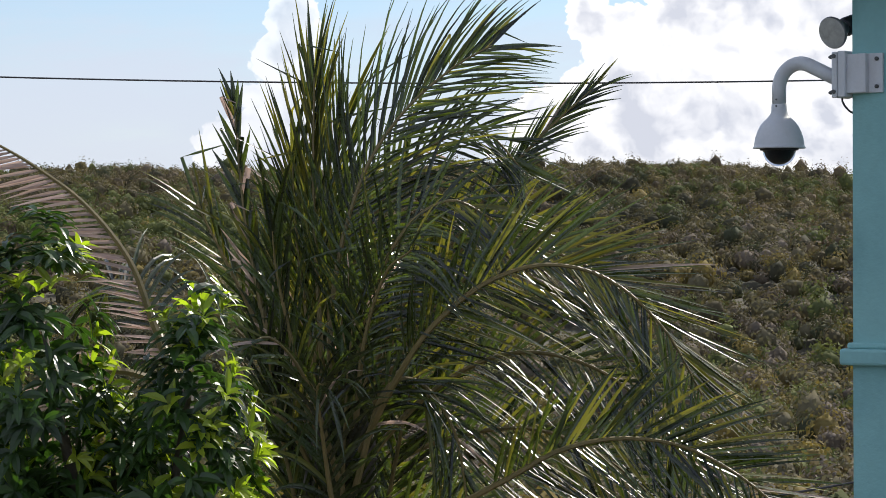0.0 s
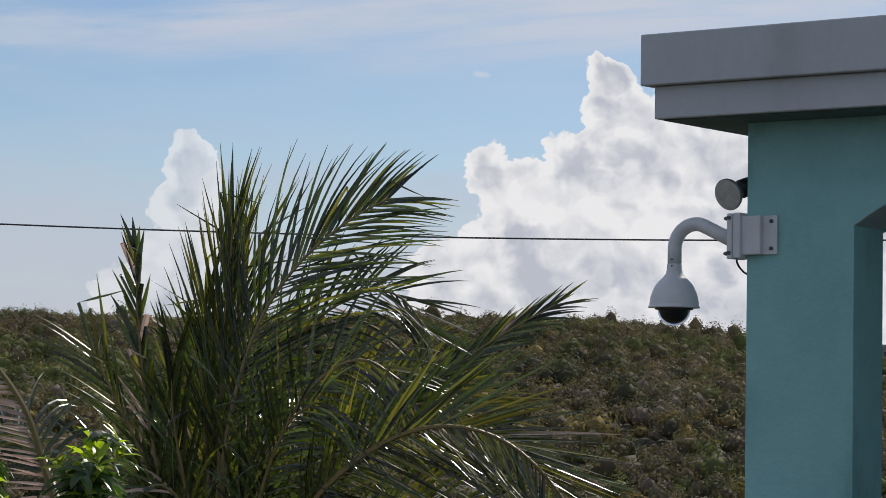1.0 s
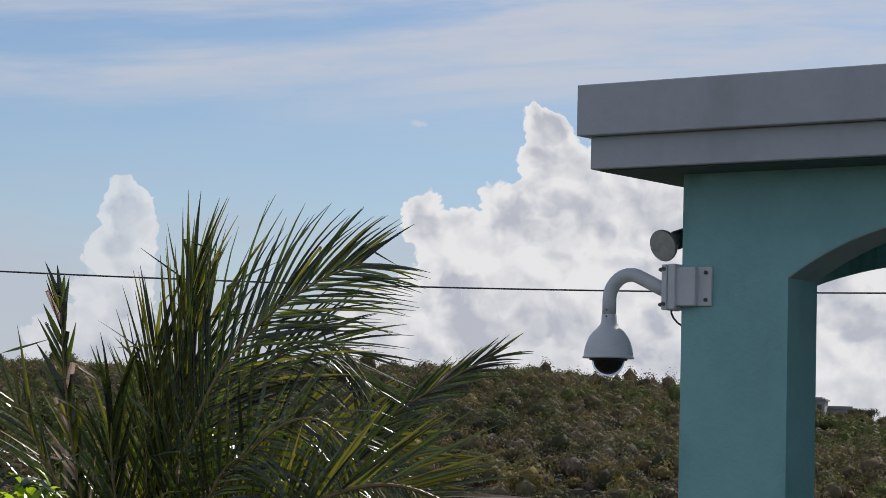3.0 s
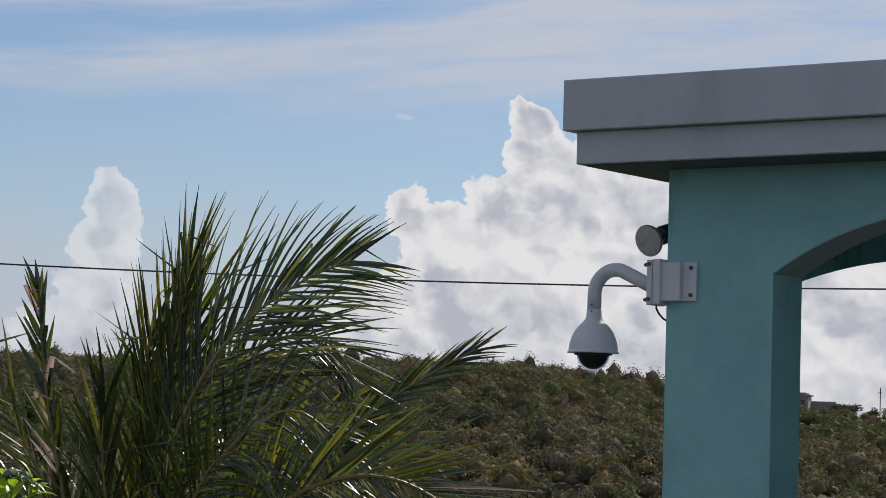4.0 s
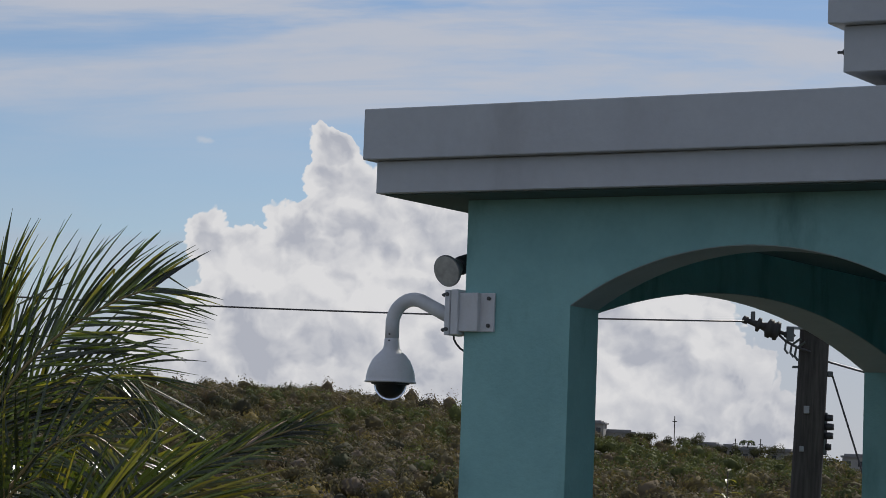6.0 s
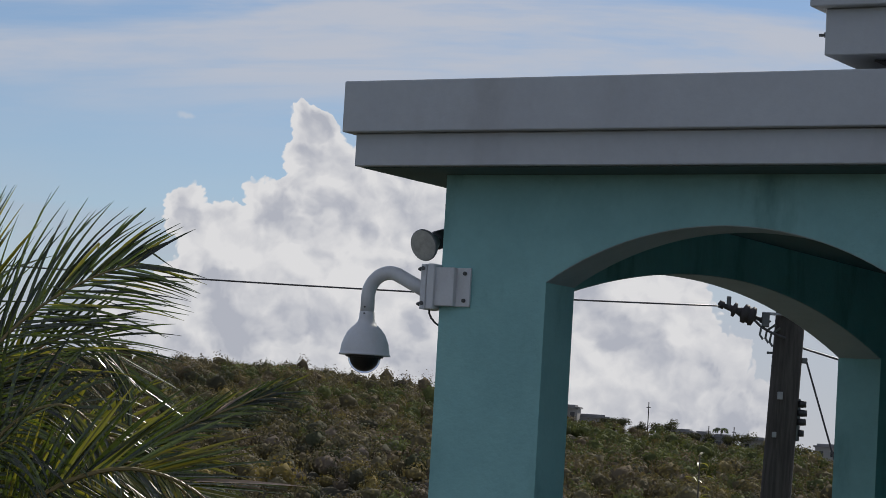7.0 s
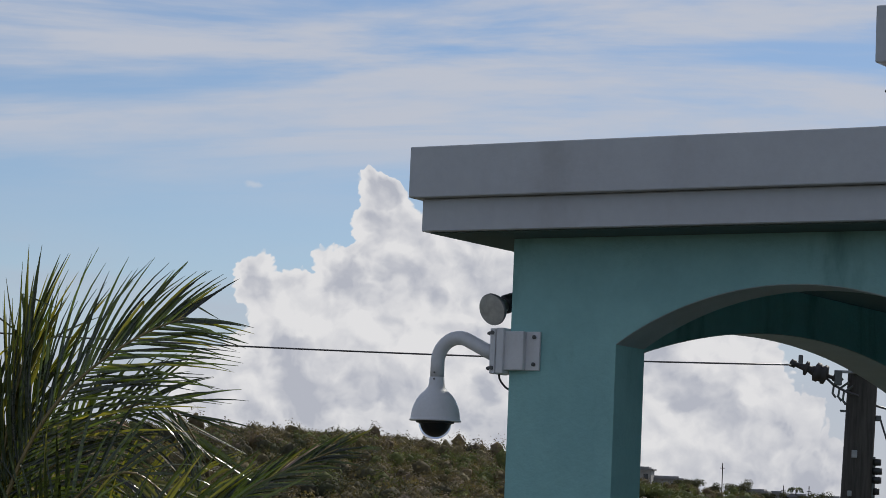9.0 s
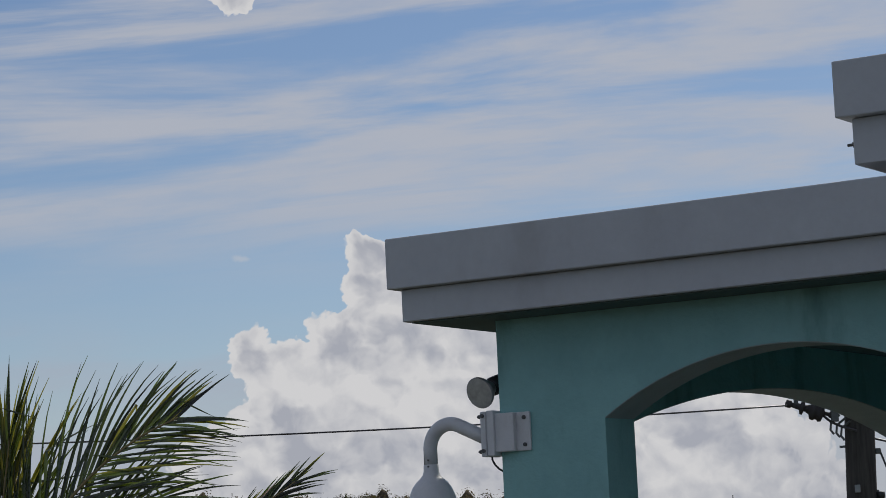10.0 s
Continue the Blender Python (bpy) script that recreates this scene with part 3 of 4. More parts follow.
# ---- palms ----
def spline(points, steps):
    """Evenly spaced points on a smooth curve through a few given ones."""
    p = np.array(points, float)
    p = np.vstack([2 * p[0] - p[1], p, 2 * p[-1] - p[-2]])
    fine = []
    for i in range(1, len(p) - 2):
        for u in np.linspace(0, 1, 24, endpoint=False):
            fine.append(0.5 * (2 * p[i] + (p[i + 1] - p[i - 1]) * u + (2 * p[i - 1] - 5 * p[i] + 4 * p[i + 1] - p[i + 2]) * u ** 2
                               + (3 * p[i] - p[i - 1] - 3 * p[i + 1] + p[i + 2]) * u ** 3))
    fine = np.array(fine + [p[-2]])
    run = np.concatenate([[0], np.cumsum(np.linalg.norm(np.diff(fine, axis=0), axis=1))])
    at = np.linspace(0, run[-1], steps + 1)
    return [Vector(v) for v in np.stack([np.interp(at, run, fine[:, c]) for c in range(3)], 1)], float(run[-1])


def frond_mesh(seed, points, upper=(0.9, 45, 0.1), lower=(0.9, 50, 0.3), gap=0.06, start=0.25, wide=1.0, broken=0.0, shine=0.5,
               taper=0.6, twist=20.0, wind=0.1, dihedral=10.0, dry=0.008, young=0.10, closing=20.0, stem=1.0):
    """One feather leaf: a curved midrib through a few points with two rows of folded leaflets.
    upper, lower: length, angle to the midrib and droop of the leaflets of either side; gap: their spacing."""
    rng = random.Random(seed)
    bm = bmesh.new()
    steps = 30
    pts, length = spline(points, steps)
    tans = [(q - p).normalized() for p, q in zip(pts, pts[1:])]
    tube(bm, pts, [stem * (0.023 * (1 - 0.82 * (i / steps)) + 0.003) for i in range(steps + 1)], 6)
    for f in bm.faces:
        f.material_index = 0
    tw = radians(twist)
    plane = Vector((0, -math.cos(tw), math.sin(tw)))
    count = max(6, int(length * (1 - start) / gap))
    for side, (leaf, angle, droop) in ((1, upper), (-1, lower)):
        if leaf <= 0:
            continue
        for j in range(count):
            s = start + (1 - start) * (j + rng.uniform(-0.35, 0.35)) / (count - 1)
            s = min(max(s, start), 0.999)
            i = int(s * steps)
            p = pts[i].lerp(pts[i + 1], s * steps - i)
            t = tans[i]
            sv = plane.cross(t)
            sv = (sv.normalized() if sv.length > 0.05 else Vector((0, 0, 1))) * side
            nv = (sv.cross(t) * -side).normalized()
            u = (s - start) / (1 - start)
            ln = leaf * (0.6 + 0.4 * min(1, u / 0.25)) * (1 - (1 - taper) * max(0, (u - 0.5) / 0.5) ** 1.3) * rng.uniform(0.82, 1.12)
            a = radians(angle - closing * u + rng.gauss(0, 4.5))
            dih = radians(dihedral + rng.gauss(0, 7))
            d = (t * math.cos(a) + (sv * math.cos(dih) + nv * math.sin(dih)) * math.sin(a)).normalized()
            seg = 6
            spread = 0.16 + 0.5 * (1 - shine)
            face = Vector((0.56 + rng.gauss(0, spread), -0.45 + rng.gauss(0, spread), 0.70 + rng.gauss(0, spread * 0.5))).normalized()
            face = (nv * (1 - shine) + face * (0.4 + 0.6 * shine)).normalized()
            dice = rng.random()
            skin = 3 if dice < dry else (2 if dice < dry + young else 1)
            kink = rng.randrange(2, seg - 1) if rng.random() < broken else -1
            width = 0.0108 * wide * rng.uniform(0.75, 1.2)
            soft = rng.uniform(0.6, 1.5)
            q = p.copy()
            prev = None
            for c in range(seg + 1):
                w = width * (0.5 + 1.0 * min(1, c / 1.5)) * (1 - (c / seg) ** 2.0) + 0.0012
                cr = d.cross(face)
                cr = cr.normalized() if cr.length > 0.05 else t.cross(d).normalized()
                up = cr.cross(d).normalized()
                row = [bm.verts.new(q - cr * w + up * w * 0.25), bm.verts.new(q), bm.verts.new(q + cr * w + up * w * 0.25)]
                if prev:
                    for b in (0, 1):
                        f = bm.faces.new((prev[b], prev[b + 1], row[b + 1], row[b]))
                        f.material_index = skin
                prev = row
                if c == kink:
                    d = (d * 0.2 + Vector((rng.uniform(-0.6, 0.9), rng.uniform(-0.4, 0.4), rng.uniform(-0.8, 0.1)))).normalized()
                else:
                    d = (d + Vector((wind * soft, 0, -droop * soft)) * (0.08 + 0.09 * c)).normalized()
                q = q + d * (ln / seg)
    return bm


# gust: lean of the crown to the lee over time, in degrees
GUST = [(0, 0), (0.5, 0.9), (1, 2.2), (1.5, 4.4), (2, 5.8), (3.5, 5.8), (4, 7.2), (4.5, 8.8), (5.5, 9.0), (6.2, 8.6), (7.5, 8.4), (8.3, 8.0), (9, 7.2), (10, 5.2)]
# the narrow lee leaf is pressed down sooner and further
BLOWN = [(0, 0), (0.5, 6), (1, 13.5), (2, 16.5), (3.5, 13), (4.5, 18), (5.5, 22), (7.5, 21), (9, 17), (10, 8.5)]
MOVING = []


def make_palm():
    at = (-12.44, 14.29, 0.18)
    base = float(ground_height(at[0], at[1])) - 0.15
    palm = thing("palm_tree", (at[0], at[1], base), "green coconut palm with wind-blown feathery fronds beside the building", "palm tree", turn=41.0)
    top = at[2] - base
    bm = bmesh.new()
    pts = [(0.25 * math.sin(i / 14 * 1.8) - 0.25 * math.sin(1.8), 0, i / 14 * top) for i in range(15)]
    tube(bm, pts, [0.17 - 0.05 * (i / 14) + 0.012 * (i % 2) for i in range(15)], 16)
    part("trunk", bm, TRUNK, palm, smooth=True)
    bm = lathe([(0.12, -0.75), (0.24, -0.4), (0.28, -0.05), (0.22, 0.25), (0.14, 0.5), (0.04, 0.7)], 14, pose(0, 0, top))
    part("leaf_base", bm, TRUNK, palm, "brown fibrous leaf bases", smooth=True)
    # look, share of the gust's lean, midrib (across, away, up from the crown), shape of the leaflets
    specs = [
        # young spear leaves, still upright
        (FROND, 1.0, [(-0.12, 0.05, 0.1), (-0.24, 0.05, 1.0), (-0.31, 0.05, 1.6), (-0.33, 0.05, 2.1)],
         dict(upper=(0.75, 26, 0.02), lower=(0.75, 20, 0.0), gap=0.05, start=0.3, closing=8, wind=0.0, shine=0.3, young=0.2, broken=0.2, taper=0.8, wide=0.85)),
        (FROND, 1.2, [(-0.09, 0, 0.1), (-0.15, 0, 1.1), (-0.18, 0, 1.9), (-0.17, 0, 2.68)], dict(upper=(0.9, 19, 0.0), lower=(0.85, 17, 0.0), gap=0.045, start=0.3, closing=8, wind=0.03, shine=0.3, young=0.6, broken=0.06, taper=0.7, twist=12, wide=0.75)),
        (FROND, 1.0, [(-0.06, 0.1, 0.1), (-0.07, 0.15, 1.0), (-0.05, 0.2, 1.7), (0.03, 0.2, 2.35)], dict(upper=(0.9, 18, 0.0), lower=(0.9, 22, 0.02), gap=0.055, start=0.3, closing=6, wind=0.06, shine=0.3, young=0.2, broken=0.14, taper=0.8, wide=0.8)),
        # the great fan, leaning to the lee
        (FROND, 1.0, [(-0.05, -0.05, 0.1), (-0.06, -0.1, 0.9), (0.03, -0.12, 1.5), (0.21, -0.1, 2.03), (0.48, -0.05, 2.42), (0.82, 0, 2.72), (1.1, 0, 2.88)],
         dict(upper=(1.08, 36, 0.03), lower=(1.12, 48, 0.14), gap=0.033, start=0.28, closing=18, wind=0.15, shine=0.2, broken=0.07, taper=0.42, twist=14, wide=0.78)),
        (FROND, 0.95, [(0.0, 0.1, 0.1), (0.06, 0.15, 1.1), (0.36, 0.2, 1.85), (0.76, 0.2, 2.22), (1.08, 0.2, 2.25), (1.34, 0.2, 1.98)],
         dict(upper=(0.7, 42, 0.08), lower=(0.85, 58, 0.55), wide=0.8, gap=0.042, start=0.35, wind=0.18, shine=0.4, taper=0.6, twist=25)),
        # hanging inner leaves below the fan
        (FROND, 0.8, [(0.05, -0.2, 0.1), (0.2, -0.3, 1.0), (0.46, -0.4, 1.55), (0.78, -0.45, 1.76), (1.1, -0.4, 1.62)],
         dict(upper=(0.75, 48, 0.25), lower=(0.9, 62, 0.9), gap=0.055, start=0.3, wind=0.12, shine=0.5, taper=0.7, twist=35, broken=0.06)),
        (FROND, 0.6, [(0.1, -0.3, 0.0), (0.17, -0.45, 0.75), (0.32, -0.6, 1.25), (0.5, -0.75, 1.42)],
         dict(upper=(0.7, 46, 0.35), lower=(0.85, 55, 0.7), gap=0.055, start=0.25, wind=0.1, shine=0.3, taper=0.8, twist=30, broken=0.08)),
        # narrow leaf standing out to the lee
        (FROND, BLOWN, [(0.1, 0.3, 0.2), (0.42, 0.35, 0.94), (0.82, 0.4, 1.45), (1.18, 0.4, 1.92), (1.52, 0.4, 2.28), (1.85, 0.4, 2.58)],
         dict(upper=(0.42, 20, 0.0), lower=(0.46, 24, 0.08), gap=0.04, start=0.5, closing=8, wind=0.08, shine=0.2, taper=0.75, wide=0.7)),
        # behind the great arch
        (FROND_YELLOW, 0.7, [(0.1, 0.4, 0.1), (0.45, 0.5, 0.85), (0.95, 0.55, 1.45), (1.42, 0.6, 1.56), (1.85, 0.6, 1.42)],
         dict(upper=(0.75, 40, 0.08), lower=(0.85, 55, 0.45), gap=0.06, start=0.3, wind=0.16, shine=0.3, taper=0.7)),
        (FROND, 0.55, [(0.15, 0.1, 0.1), (0.5, 0.1, 0.75), (0.9, 0.05, 1.2), (1.3, 0.0, 1.42), (1.7, 0.0, 1.34), (2.05, 0.0, 1.1)],
         dict(upper=(0.65, 42, 0.05), lower=(0.8, 58, 0.4), gap=0.055, start=0.3, wind=0.15, shine=0.45, taper=0.7, young=0.25)),
        # the great arch and the one below it
        (FROND, 0.32, [(0.15, -0.35, 0.0), (0.36, -0.6, 0.45), (0.62, -0.75, 0.86), (1.0, -0.8, 1.18), (1.43, -0.8, 1.31), (1.87, -0.75, 1.2), (2.25, -0.7, 0.86), (2.52, -0.65, 0.4)],
         dict(upper=(0.90, 38, 0.03), lower=(1.0, 62, 0.13), gap=0.042, start=0.22, wind=0.10, shine=0.85, taper=0.75, twist=16, wide=1.1, young=0.3, closing=22)),
        (FROND, 0.25, [(0.15, -0.4, -0.5), (0.6, -0.75, -0.42), (1.14, -0.95, -0.14), (1.5, -1.0, 0.06), (1.95, -1.0, 0.14), (2.44, -0.95, 0.04), (2.95, -0.9, -0.3), (3.2, -0.85, -0.7)],
         dict(upper=(0.80, 46, 0.04), lower=(0.85, 60, 0.13), gap=0.042, start=0.3, wind=0.10, shine=0.85, taper=0.75, twist=16, wide=1.1, young=0.25)),
        (FROND, 0.3, [(0.1, 0.0, -0.2), (0.6, 0.0, 0.35), (1.15, 0.0, 0.66), (1.7, 0.0, 0.62), (2.2, 0.0, 0.3), (2.6, 0.0, -0.3)],
         dict(upper=(0.7, 44, 0.06), lower=(0.9, 60, 0.25), gap=0.048, start=0.25, wind=0.1, shine=0.7, taper=0.75)),
        (FROND, 0.3, [(0.1, 0.3, -0.3), (0.7, 0.45, 0.0), (1.4, 0.5, 0.1), (2.0, 0.5, -0.15), (2.5, 0.5, -0.6)],
         dict(upper=(0.7, 46, 0.06), lower=(0.9, 58, 0.25), gap=0.048, start=0.2, wind=0.1, shine=0.4, taper=0.75)),
        # torn windward leaves, upright and broken
        (FROND, -0.35, [(-0.3, -0.05, 0.0), (-0.55, -0.05, 1.0), (-0.68, -0.05, 1.75), (-0.74, -0.05, 2.45)],
         dict(upper=(0.46, 24, 0.02), lower=(0.40, 18, 0.0), gap=0.075, start=0.35, closing=8, wind=-0.02, shine=0.4, broken=0.35, wide=1.4, taper=0.7, dry=0.06)),
        (FROND, -0.3, [(-0.25, 0.1, 0.0), (-0.6, 0.1, 0.9), (-0.84, 0.1, 1.4), (-1.02, 0.1, 1.75)],
         dict(upper=(0.65, 30, 0.1), lower=(0.75, 22, 0.0), gap=0.08, start=0.3, closing=6, wind=-0.06, shine=0.5, broken=0.45, wide=1.15, taper=0.9, dry=0.10)),
        (FROND, 0.3, [(-0.2, 0.15, 0.0), (-0.36, 0.2, 0.8), (-0.42, 0.2, 1.3), (-0.42, 0.2, 1.65)],
         dict(upper=(0.6, 22, 0.05), lower=(0.6, 20, 0.02), gap=0.065, start=0.25, closing=4, wind=0.0, shine=0.3, broken=0.15, wide=1.15, taper=0.9)),
        (FROND, 0.7, [(-0.15, -0.3, 0.0), (-0.36, -0.4, 0.9), (-0.44, -0.45, 1.3), (-0.46, -0.5, 1.55)],
         dict(upper=(0.7, 26, 0.35), lower=(0.7, 26, 0.4), gap=0.06, start=0.25, wind=0.0, shine=0.35, broken=0.14, wide=1.0, taper=0.9, twist=35)),
        (FROND, 0.5, [(0.0, -0.4, -0.2), (-0.22, -0.6, 0.5), (-0.46, -0.75, 0.82), (-0.68, -0.85, 0.74)],
         dict(upper=(0.6, 45, 0.5), lower=(0.7, 50, 0.6), gap=0.10, start=0.3, wind=0.05, shine=0.6, broken=0.3, taper=0.8, dry=0.08)),
        (FROND, 0.5, [(-0.1, 0.2, 0.0), (-0.6, 0.3, 0.7), (-1.05, 0.35, 1.05), (-1.4, 0.4, 1.1)],
         dict(upper=(0.5, 35, 0.2), lower=(0.6, 45, 0.6), gap=0.10, start=0.4, wind=-0.02, shine=0.6, broken=0.3, taper=0.8, dry=0.08)),
        # old leaves hanging round the trunk
        (FROND, 0.3, [(-0.1, -0.3, -0.3), (-0.4, -0.45, 0.25), (-0.62, -0.5, 0.1), (-0.72, -0.5, -0.5)],
         dict(upper=(0.6, 35, 0.4), lower=(0.7, 35, 0.5), gap=0.055, start=0.2, wind=0.0, shine=0.3, broken=0.15, taper=0.9)),
        (FROND, 0.3, [(0.1, -0.35, -0.3), (0.3, -0.5, 0.4), (0.55, -0.55, 0.5), (0.8, -0.55, 0.15), (0.9, -0.55, -0.4)],
         dict(upper=(0.7, 42, 0.3), lower=(0.8, 48, 0.5), gap=0.05, start=0.25, wind=0.05, shine=0.45, broken=0.1, taper=0.9)),
        (FROND, 0.3, [(0.0, -0.4, -0.7), (-0.1, -0.55, 0.0), (-0.15, -0.7, 0.45), (-0.1, -0.85, 0.5)],
         dict(upper=(0.7, 40, 0.45), lower=(0.75, 45, 0.55), gap=0.055, start=0.2, wind=0.05, shine=0.2, broken=0.1, taper=0.9)),
        (FROND, 0.3, [(0.15, -0.35, -0.9), (0.5, -0.5, -0.45), (0.9, -0.55, -0.4), (1.3, -0.55, -0.75)],
         dict(upper=(0.7, 45, 0.3), lower=(0.7, 50, 0.7), gap=0.06, start=0.2, wind=0.05, shine=0.5, taper=0.9)),
        (FROND, 0.25, [(-0.15, -0.2, -1.1), (-0.3, -0.3, -0.4), (-0.42, -0.35, 0.2), (-0.5, -0.4, 0.7)],
         dict(upper=(0.55, 30, 0.1), lower=(0.6, 34, 0.1), gap=0.045, start=0.05, wind=0.0, shine=0.2, broken=0.12, taper=0.9, twist=30)),
        (FROND, 0.25, [(0.0, -0.15, -1.1), (0.02, -0.3, -0.3), (0.05, -0.35, 0.4), (0.1, -0.4, 0.95)],
         dict(upper=(0.6, 32, 0.1), lower=(0.65, 36, 0.1), gap=0.042, start=0.05, wind=0.02, shine=0.15, broken=0.08, taper=0.9, twist=30)),
        (FROND, 0.25, [(0.2, 0.1, -1.1), (0.35, 0.2, -0.4), (0.5, 0.25, 0.3), (0.72, 0.3, 0.85)],
         dict(upper=(0.65, 40, 0.1), lower=(0.7, 46, 0.2), gap=0.042, start=0.05, wind=0.05, shine=0.15, taper=0.9, twist=30)),
        (FROND, 0.4, [(-0.1, 0.3, -0.8), (-0.2, 0.5, 0.1), (-0.15, 0.6, 0.8), (0.0, 0.7, 1.4)],
         dict(upper=(0.7, 38, 0.1), lower=(0.7, 38, 0.1), gap=0.042, start=0.05, wind=0.05, shine=0.1, taper=0.9, twist=20)),
        (FROND, 0.5, [(0.1, 0.4, -0.6), (0.25, 0.55, 0.3), (0.45, 0.6, 1.0), (0.8, 0.65, 1.5)],
         dict(upper=(0.8, 40, 0.1), lower=(0.8, 48, 0.3), gap=0.042, start=0.1, wind=0.08, shine=0.1, taper=0.9, twist=20)),
        (FROND, 0.6, [(0.0, 0.4, 0.0), (0.2, 0.9, 0.9), (0.5, 1.4, 1.3), (0.8, 1.9, 1.2)],
         dict(upper=(0.8, 48, 0.3), lower=(0.8, 50, 0.5), gap=0.07, start=0.25, wind=0.15, shine=0.2, taper=0.7, twist=50)),
    ]
    for i, (look_of, lean, points, opt) in enumerate(specs):
        mesh = frond_mesh(100 + i, points, **opt)
        f = part("frond", mesh, [RACHIS, look_of, FROND_YELLOW if look_of is FROND else look_of, FROND_DRY], palm)
        f.location = (0, 0, top)
        MOVING.append((f, (0, 0, top), lean, i))
    return palm


def make_dry_palm():
    at = (-10.49, 10.67, 0.82)
    base = float(ground_height(at[0], at[1])) - 0.1
    palm = thing("palm_tree", (at[0], at[1], base), "small palm with a dry straw-coloured arching frond behind the leafy tree", "palm tree", turn=44.0)
    top = at[2] - base
    part("trunk", tube(bmesh.new(), [(0, 0, i / 8 * top) for i in range(9)], [0.12 - 0.004 * i for i in range(9)], 12), TRUNK, palm, smooth=True)
    for i, (look_of, lean, points, opt) in enumerate([
            (FROND_DRY, 0.12, [(0.0, 0, 0.0), (-0.08, 0, 0.2), (-0.14, 0, 0.37), (-0.27, 0, 0.72), (-0.52, 0, 1.04), (-0.81, 0, 1.26), (-1.03, 0, 1.39)],
             dict(upper=(0.34, 64, 0.03), lower=(0.0, 0, 0), gap=0.030, start=0.10, closing=24, shine=0.9, taper=1.2, twist=8, wind=-0.05, wide=0.8, dry=0.0, young=0.0)),
            (FROND, 0.1, [(0, 0, 0), (-0.2, 0.4, 0.5), (-0.4, 0.8, 0.6), (-0.5, 1.1, 0.4)], dict(upper=(0.5, 45, 0.4), lower=(0.5, 50, 0.5))),
            (FROND_DRY, 0.1, [(0, 0, 0), (-0.4, -0.1, 0.1), (-0.8, -0.15, -0.2), (-0.95, -0.2, -0.6)], dict(upper=(0.45, 45, 0.4), lower=(0.45, 50, 0.6)))]):
        f = part("frond", frond_mesh(300 + i, points, **opt), [RACHIS, look_of, FROND_YELLOW if look_of is FROND else look_of, FROND_DRY], palm, "dry straw-coloured frond" if look_of is FROND_DRY else "")
        f.location = (0, 0, top)
        MOVING.append((f, (0, 0, top), lean, 30 + i))
    return palm


# ---- the leafy tree ----
def leaf_blade(bm, at, d, up, length, width, mat, rng):
    """One drooping pointed leaf, folded along its midrib."""
    side = d.cross(up)
    side = side.normalized() if side.length > 1e-3 else d.orthogonal().normalized()
    prev, p = None, at.copy()
    prof = (0.15, 0.85, 1.0, 0.7, 0.05)
    for c in range(5):
        n = side.cross(d).normalized()
        w = width * prof[c]
        row = [bm.verts.new(p - side * w + n * w * 0.35), bm.verts.new(p), bm.verts.new(p + side * w + n * w * 0.35)]
        if prev:
            for b in (0, 1):
                bm.faces.new((prev[b], prev[b + 1], row[b + 1], row[b])).material_index = mat
        prev = row
        p = p + d * (length / 4)
        d = (d + Vector((0, 0, -0.22))).normalized()


